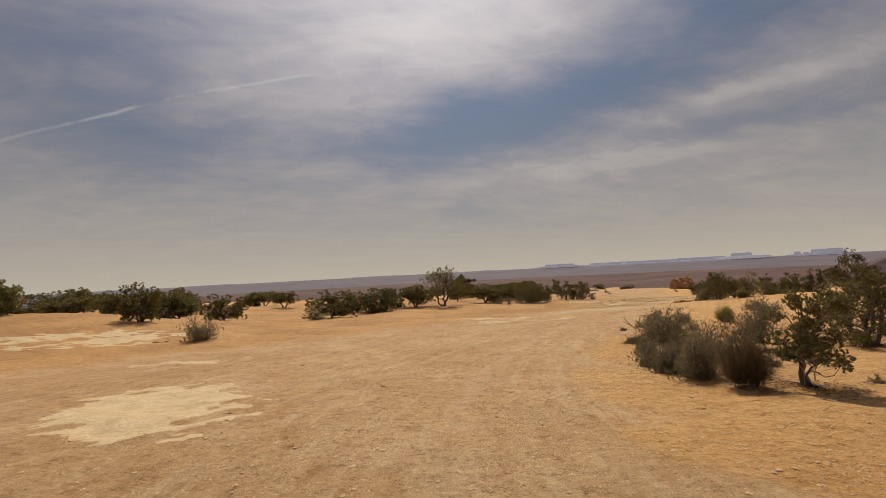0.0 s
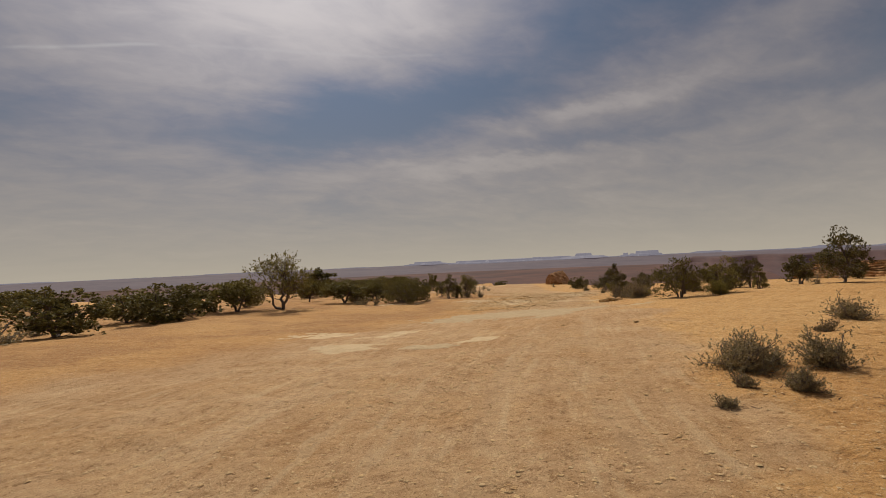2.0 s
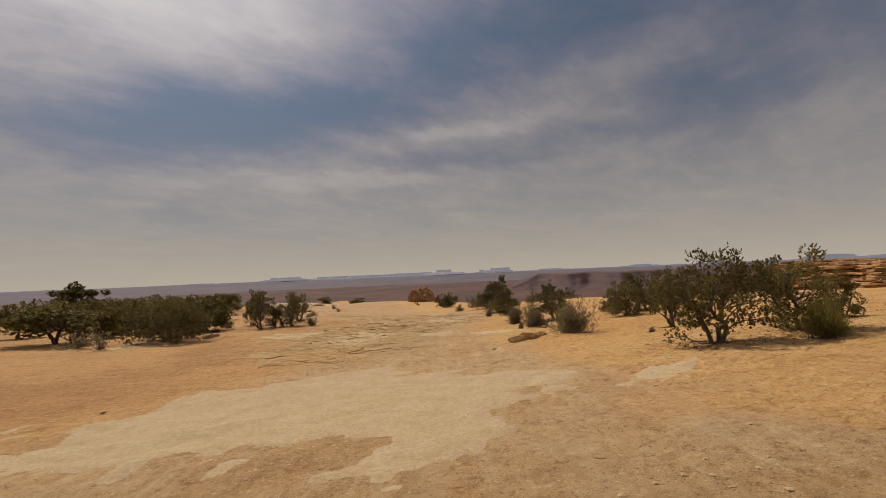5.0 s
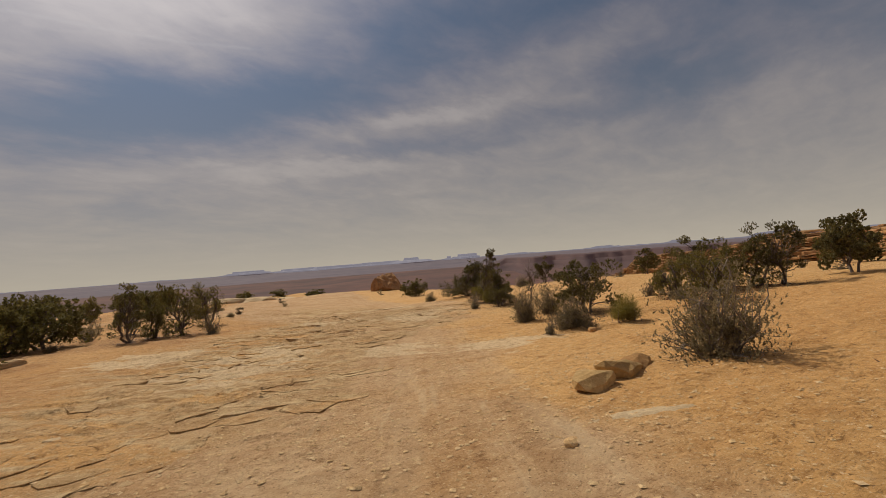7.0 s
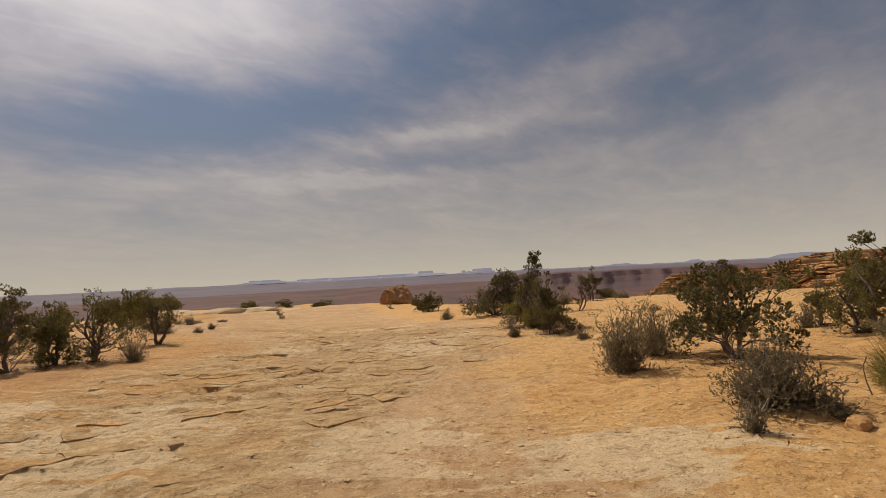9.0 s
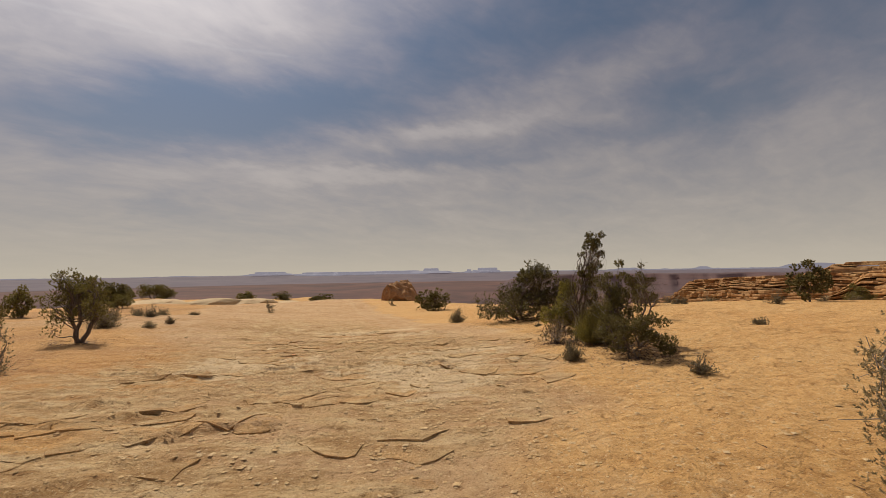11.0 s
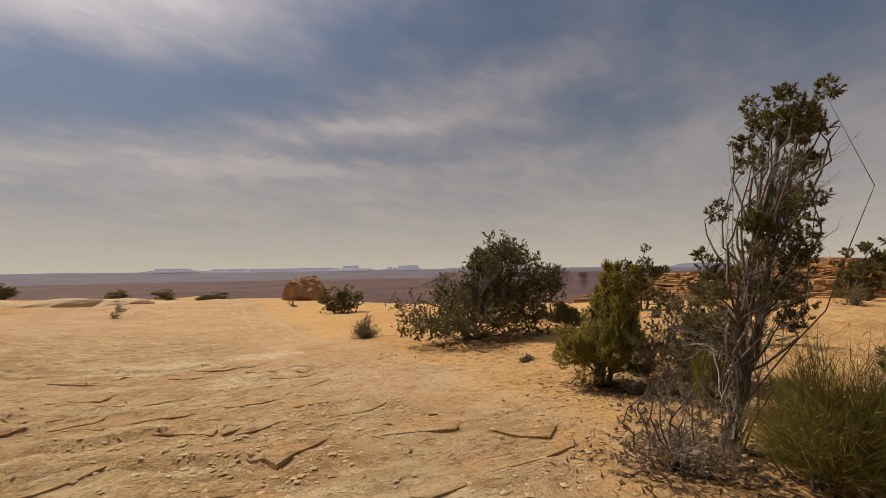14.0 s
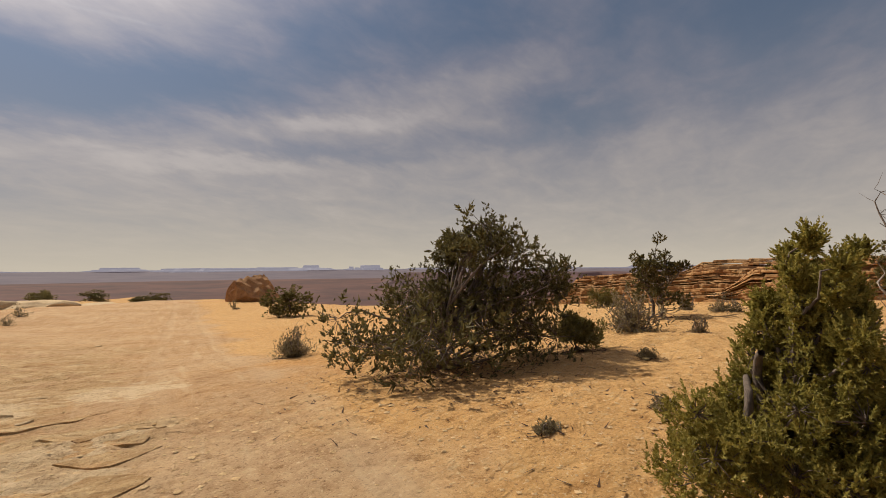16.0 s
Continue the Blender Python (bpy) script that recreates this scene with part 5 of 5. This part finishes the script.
def flag_mesh(poly, cx, cy, lift, r):
    """One plate of the bared bed: broken outline, top that follows the ground, sides that go below it."""
    ring = []
    for (ax, ay), (bx, by) in zip(poly, poly[1:] + poly[:1]):
        n = max(1, int(math.hypot(bx - ax, by - ay) / 0.2))
        for k in range(n):
            ring.append((ax + (bx - ax) * k / n + r.normal(0, 0.026), ay + (by - ay) * k / n + r.normal(0, 0.026)))
    ring = np.array(ring)
    shrink = 1 - r.uniform(0.0, 0.05)
    ring = (ring - [cx, cy]) * shrink + [cx, cy]
    k = len(ring)
    # tilted: the edge that faces south-west stands proud, the far one dips under the sand
    dip = r.uniform(0.015, 0.045)
    tx, ty = -0.55 * dip + r.normal(0, 0.012), -0.835 * dip + r.normal(0, 0.012)
    rise = lift + (ring[:, 0] - cx) * tx + (ring[:, 1] - cy) * ty + r.normal(0, 0.003, k)
    top = np.c_[ring, ground_z(ring[:, 0], ring[:, 1]) + rise]
    out = np.c_[(ring - [cx, cy]) * 1.02 + [cx, cy], top[:, 2] - rise - 0.04]
    mid = np.array([[cx, cy, gz(cx, cy) + lift + 0.002]])
    v = np.concatenate([top, out, mid]) - [cx, cy, 0]
    f = [(i, (i + 1) % k, 2 * k) for i in range(k)] + [(k + i, k + (i + 1) % k, (i + 1) % k, i) for i in range(k)]
    me = bpy.data.meshes.new("slab")
    me.from_pydata([tuple(p) for p in v], [], f)
    me.materials.append(SAND)
    at = v + [cx, cy, 0]
    for name, values in (("road", beaten(at[:, 0], at[:, 1]) * 0.5), ("rock", np.ones(len(v))), ("lane", off_track(at[:, 0], at[:, 1]))):
        me.attributes.new(name, "FLOAT", "POINT").data.foreach_set("value", values.astype(np.float32))
    return me


def lay_flags():
    """The bared beds beside and across the track, cracked into plates."""
    r = np.random.RandomState(15)
    c, s = math.cos(radians(-36)), math.sin(radians(-36))
    seeds = []
    for i in range(-42, 42):
        for j in range(-42, 42):
            p, q = (i + 0.5 * (j % 2) + r.uniform(-0.7, 0.7)) * 0.84, (j + r.uniform(-0.75, 0.75)) * 0.44
            seeds.append((20 + c * p - s * q, 46 + s * p + c * q))
    seeds = np.array(seeds)
    bare = rocky(seeds[:, 0], seeds[:, 1])
    off = off_track(seeds[:, 0], seeds[:, 1])
    along = 0.53 * seeds[:, 0] + 0.848 * seeds[:, 1]
    grown = fractal(seeds[:, 0], seeds[:, 1], 5, 33, 3)
    pick = np.where((bare > 0.35) & (along < 68) & (off > -6.5) & (grown > -0.22) & (r.uniform(0, 1, len(seeds)) < 0.62))[0]
    pick = pick[np.argsort(np.abs(off[pick] + 1.5))][:262]
    for n in pick:
        x, y = seeds[n]
        d = np.hypot(seeds[:, 0] - x, seeds[:, 1] - y)
        poly = [(x - 1, y - 1), (x + 1, y - 1), (x + 1, y + 1), (x - 1, y + 1)]
        for m in np.argsort(d)[1:14]:
            ox, oy = seeds[m]
            poly = clip_cell(poly, (x + ox) / 2, (y + oy) / 2, ox - x, oy - y)
        if len(poly) < 3:
            continue
        cx, cy = np.mean(poly, axis=0)
        ob = part("slab", flag_mesh(poly, cx, cy, 0.001 + 0.007 * r.uniform(), r), ground)
        ob.location = (cx, cy, 0)


def scatter_slabs():
    """Broken plates lying loose on the beds."""
    r = np.random.RandomState(5)
    kinds = [slab_mesh("slab", r, r.uniform(0.45, 1.0), r.uniform(0.28, 0.6), r.uniform(0.018, 0.042), SLABROCK if i % 3 else BEDROCK) for i in range(12)]
    count = 0
    while count < 36:
        x, y = r.uniform(2, 36), r.uniform(28, 74)
        if r.uniform() > float(rocky(np.array([x]), np.array([y]))[0]) * 0.9:
            continue
        s = r.uniform(0.2, 0.5)
        ob = part("slab", kinds[r.randint(12)], ground)
        rest(ob, x, y, r.normal(-38, 40), (r.normal(0, 4.0), r.normal(0, 2.0)), r.uniform(0.0, 0.015), (s, s, r.uniform(0.6, 1.2)))
        count += 1


def scatter_stones():
    r = np.random.RandomState(6)
    kinds = [lump("stone", r, (0.5, r.uniform(0.3, 0.45), r.uniform(0.2, 0.35)), STONE, 0.8, 1) for _ in range(8)]
    for i in range(300):
        s = r.uniform(0, 1)
        k = s * (len(PATHX) - 1)
        out = r.normal(2.6, 2.6) if i % 3 else r.normal(-3, 3)
        x = np.interp(k, np.arange(len(PATHX)), PATHX) + 0.8 * out + r.normal(0, 0.5)
        y = np.interp(k, np.arange(len(PATHX)), PATHY) - 0.55 * out + r.normal(0, 1.0) + 2.5
        z = min(0.2, 0.042 * math.exp(abs(r.normal(0, 0.55))))
        ob = part("stone", kinds[r.randint(8)], ground)
        rest(ob, x, y, r.uniform(0, 360), (r.normal(0, 8), r.normal(0, 8)), -0.06 * z, (z * 1.0, z * 1.0, z * 0.42))


def scatter_gravel():
    r = np.random.RandomState(7)
    m = 52000
    k = r.uniform(0, len(PATHX) - 1, m)
    x = np.interp(k, np.arange(len(PATHX)), PATHX) + r.normal(0, 3.6, m)
    y = np.interp(k, np.arange(len(PATHX)), PATHY) + r.normal(0, 2.4, m) + 2.5
    dense = fractal(x, y, 5, 61) + 0.3 > r.uniform(-0.7, 0.9, m)
    x, y = x[dense], y[dense]
    m = len(x)
    z = ground_z(x, y)
    size = np.minimum(0.038, 0.0130 * np.exp(np.abs(r.normal(0, 0.55, m))))
    octa = np.array([[1, 0, 0], [0, 1, 0], [-1, 0, 0], [0, -1, 0], [0, 0, 0.26], [0, 0, -0.4]], float)
    v = octa[None] * r.uniform(0.6, 1.3, (m, 6, 3)) * size[:, None, None] + np.stack([x, y, z + size * 0.2], 1)[:, None]
    f = np.array([[0, 1, 4], [1, 2, 4], [2, 3, 4], [3, 0, 4], [1, 0, 5], [2, 1, 5], [3, 2, 5], [0, 3, 5]])
    f = (f[None] + 6 * np.arange(m)[:, None, None]).reshape(-1, 3)
    ob = part("gravel", mesh_of("gravel", v.reshape(-1, 3), f, PEBBLE), ground, "pale scattered gravel")
    ob["kind"] = "stuff"


def scatter_litter():
    """Fallen needles and twigs under the trees by the track."""
    r = np.random.RandomState(8)
    vs = []
    for x, y, w, woody, level in STANDING:
        if level == 0:
            continue
        m = int((650 if woody else 150) * min(w, 3.0))
        a, q = r.uniform(0, 6.283, m), np.abs(r.normal(0, 0.42, m)) * w
        px, py = x + np.cos(a) * q, y + np.sin(a) * q
        c = np.stack([px, py, ground_z(px, py) + 0.006], 1)
        t = r.uniform(0, 6.283, m)
        d = np.stack([np.cos(t), np.sin(t), r.normal(0, 0.15, m)], 1)
        s = np.stack([-np.sin(t), np.cos(t), r.normal(0, 0.3, m)], 1)
        ln, wd = r.uniform(0.03, 0.14, (m, 1)), r.uniform(0.004, 0.011, (m, 1))
        vs.append(np.stack([c - s * wd, c + s * wd, c + d * ln + [0, 0, 0.008]], 1).reshape(-1, 3))
    v = np.concatenate(vs)
    ob = part("litter", mesh_of("litter", v, np.arange(len(v)).reshape(-1, 3), LITTER), ground, "brown fallen needles and twigs")
    ob["kind"] = "stuff"


lay_flags()
scatter_slabs()
scatter_stones()
scatter_gravel()
scatter_litter()
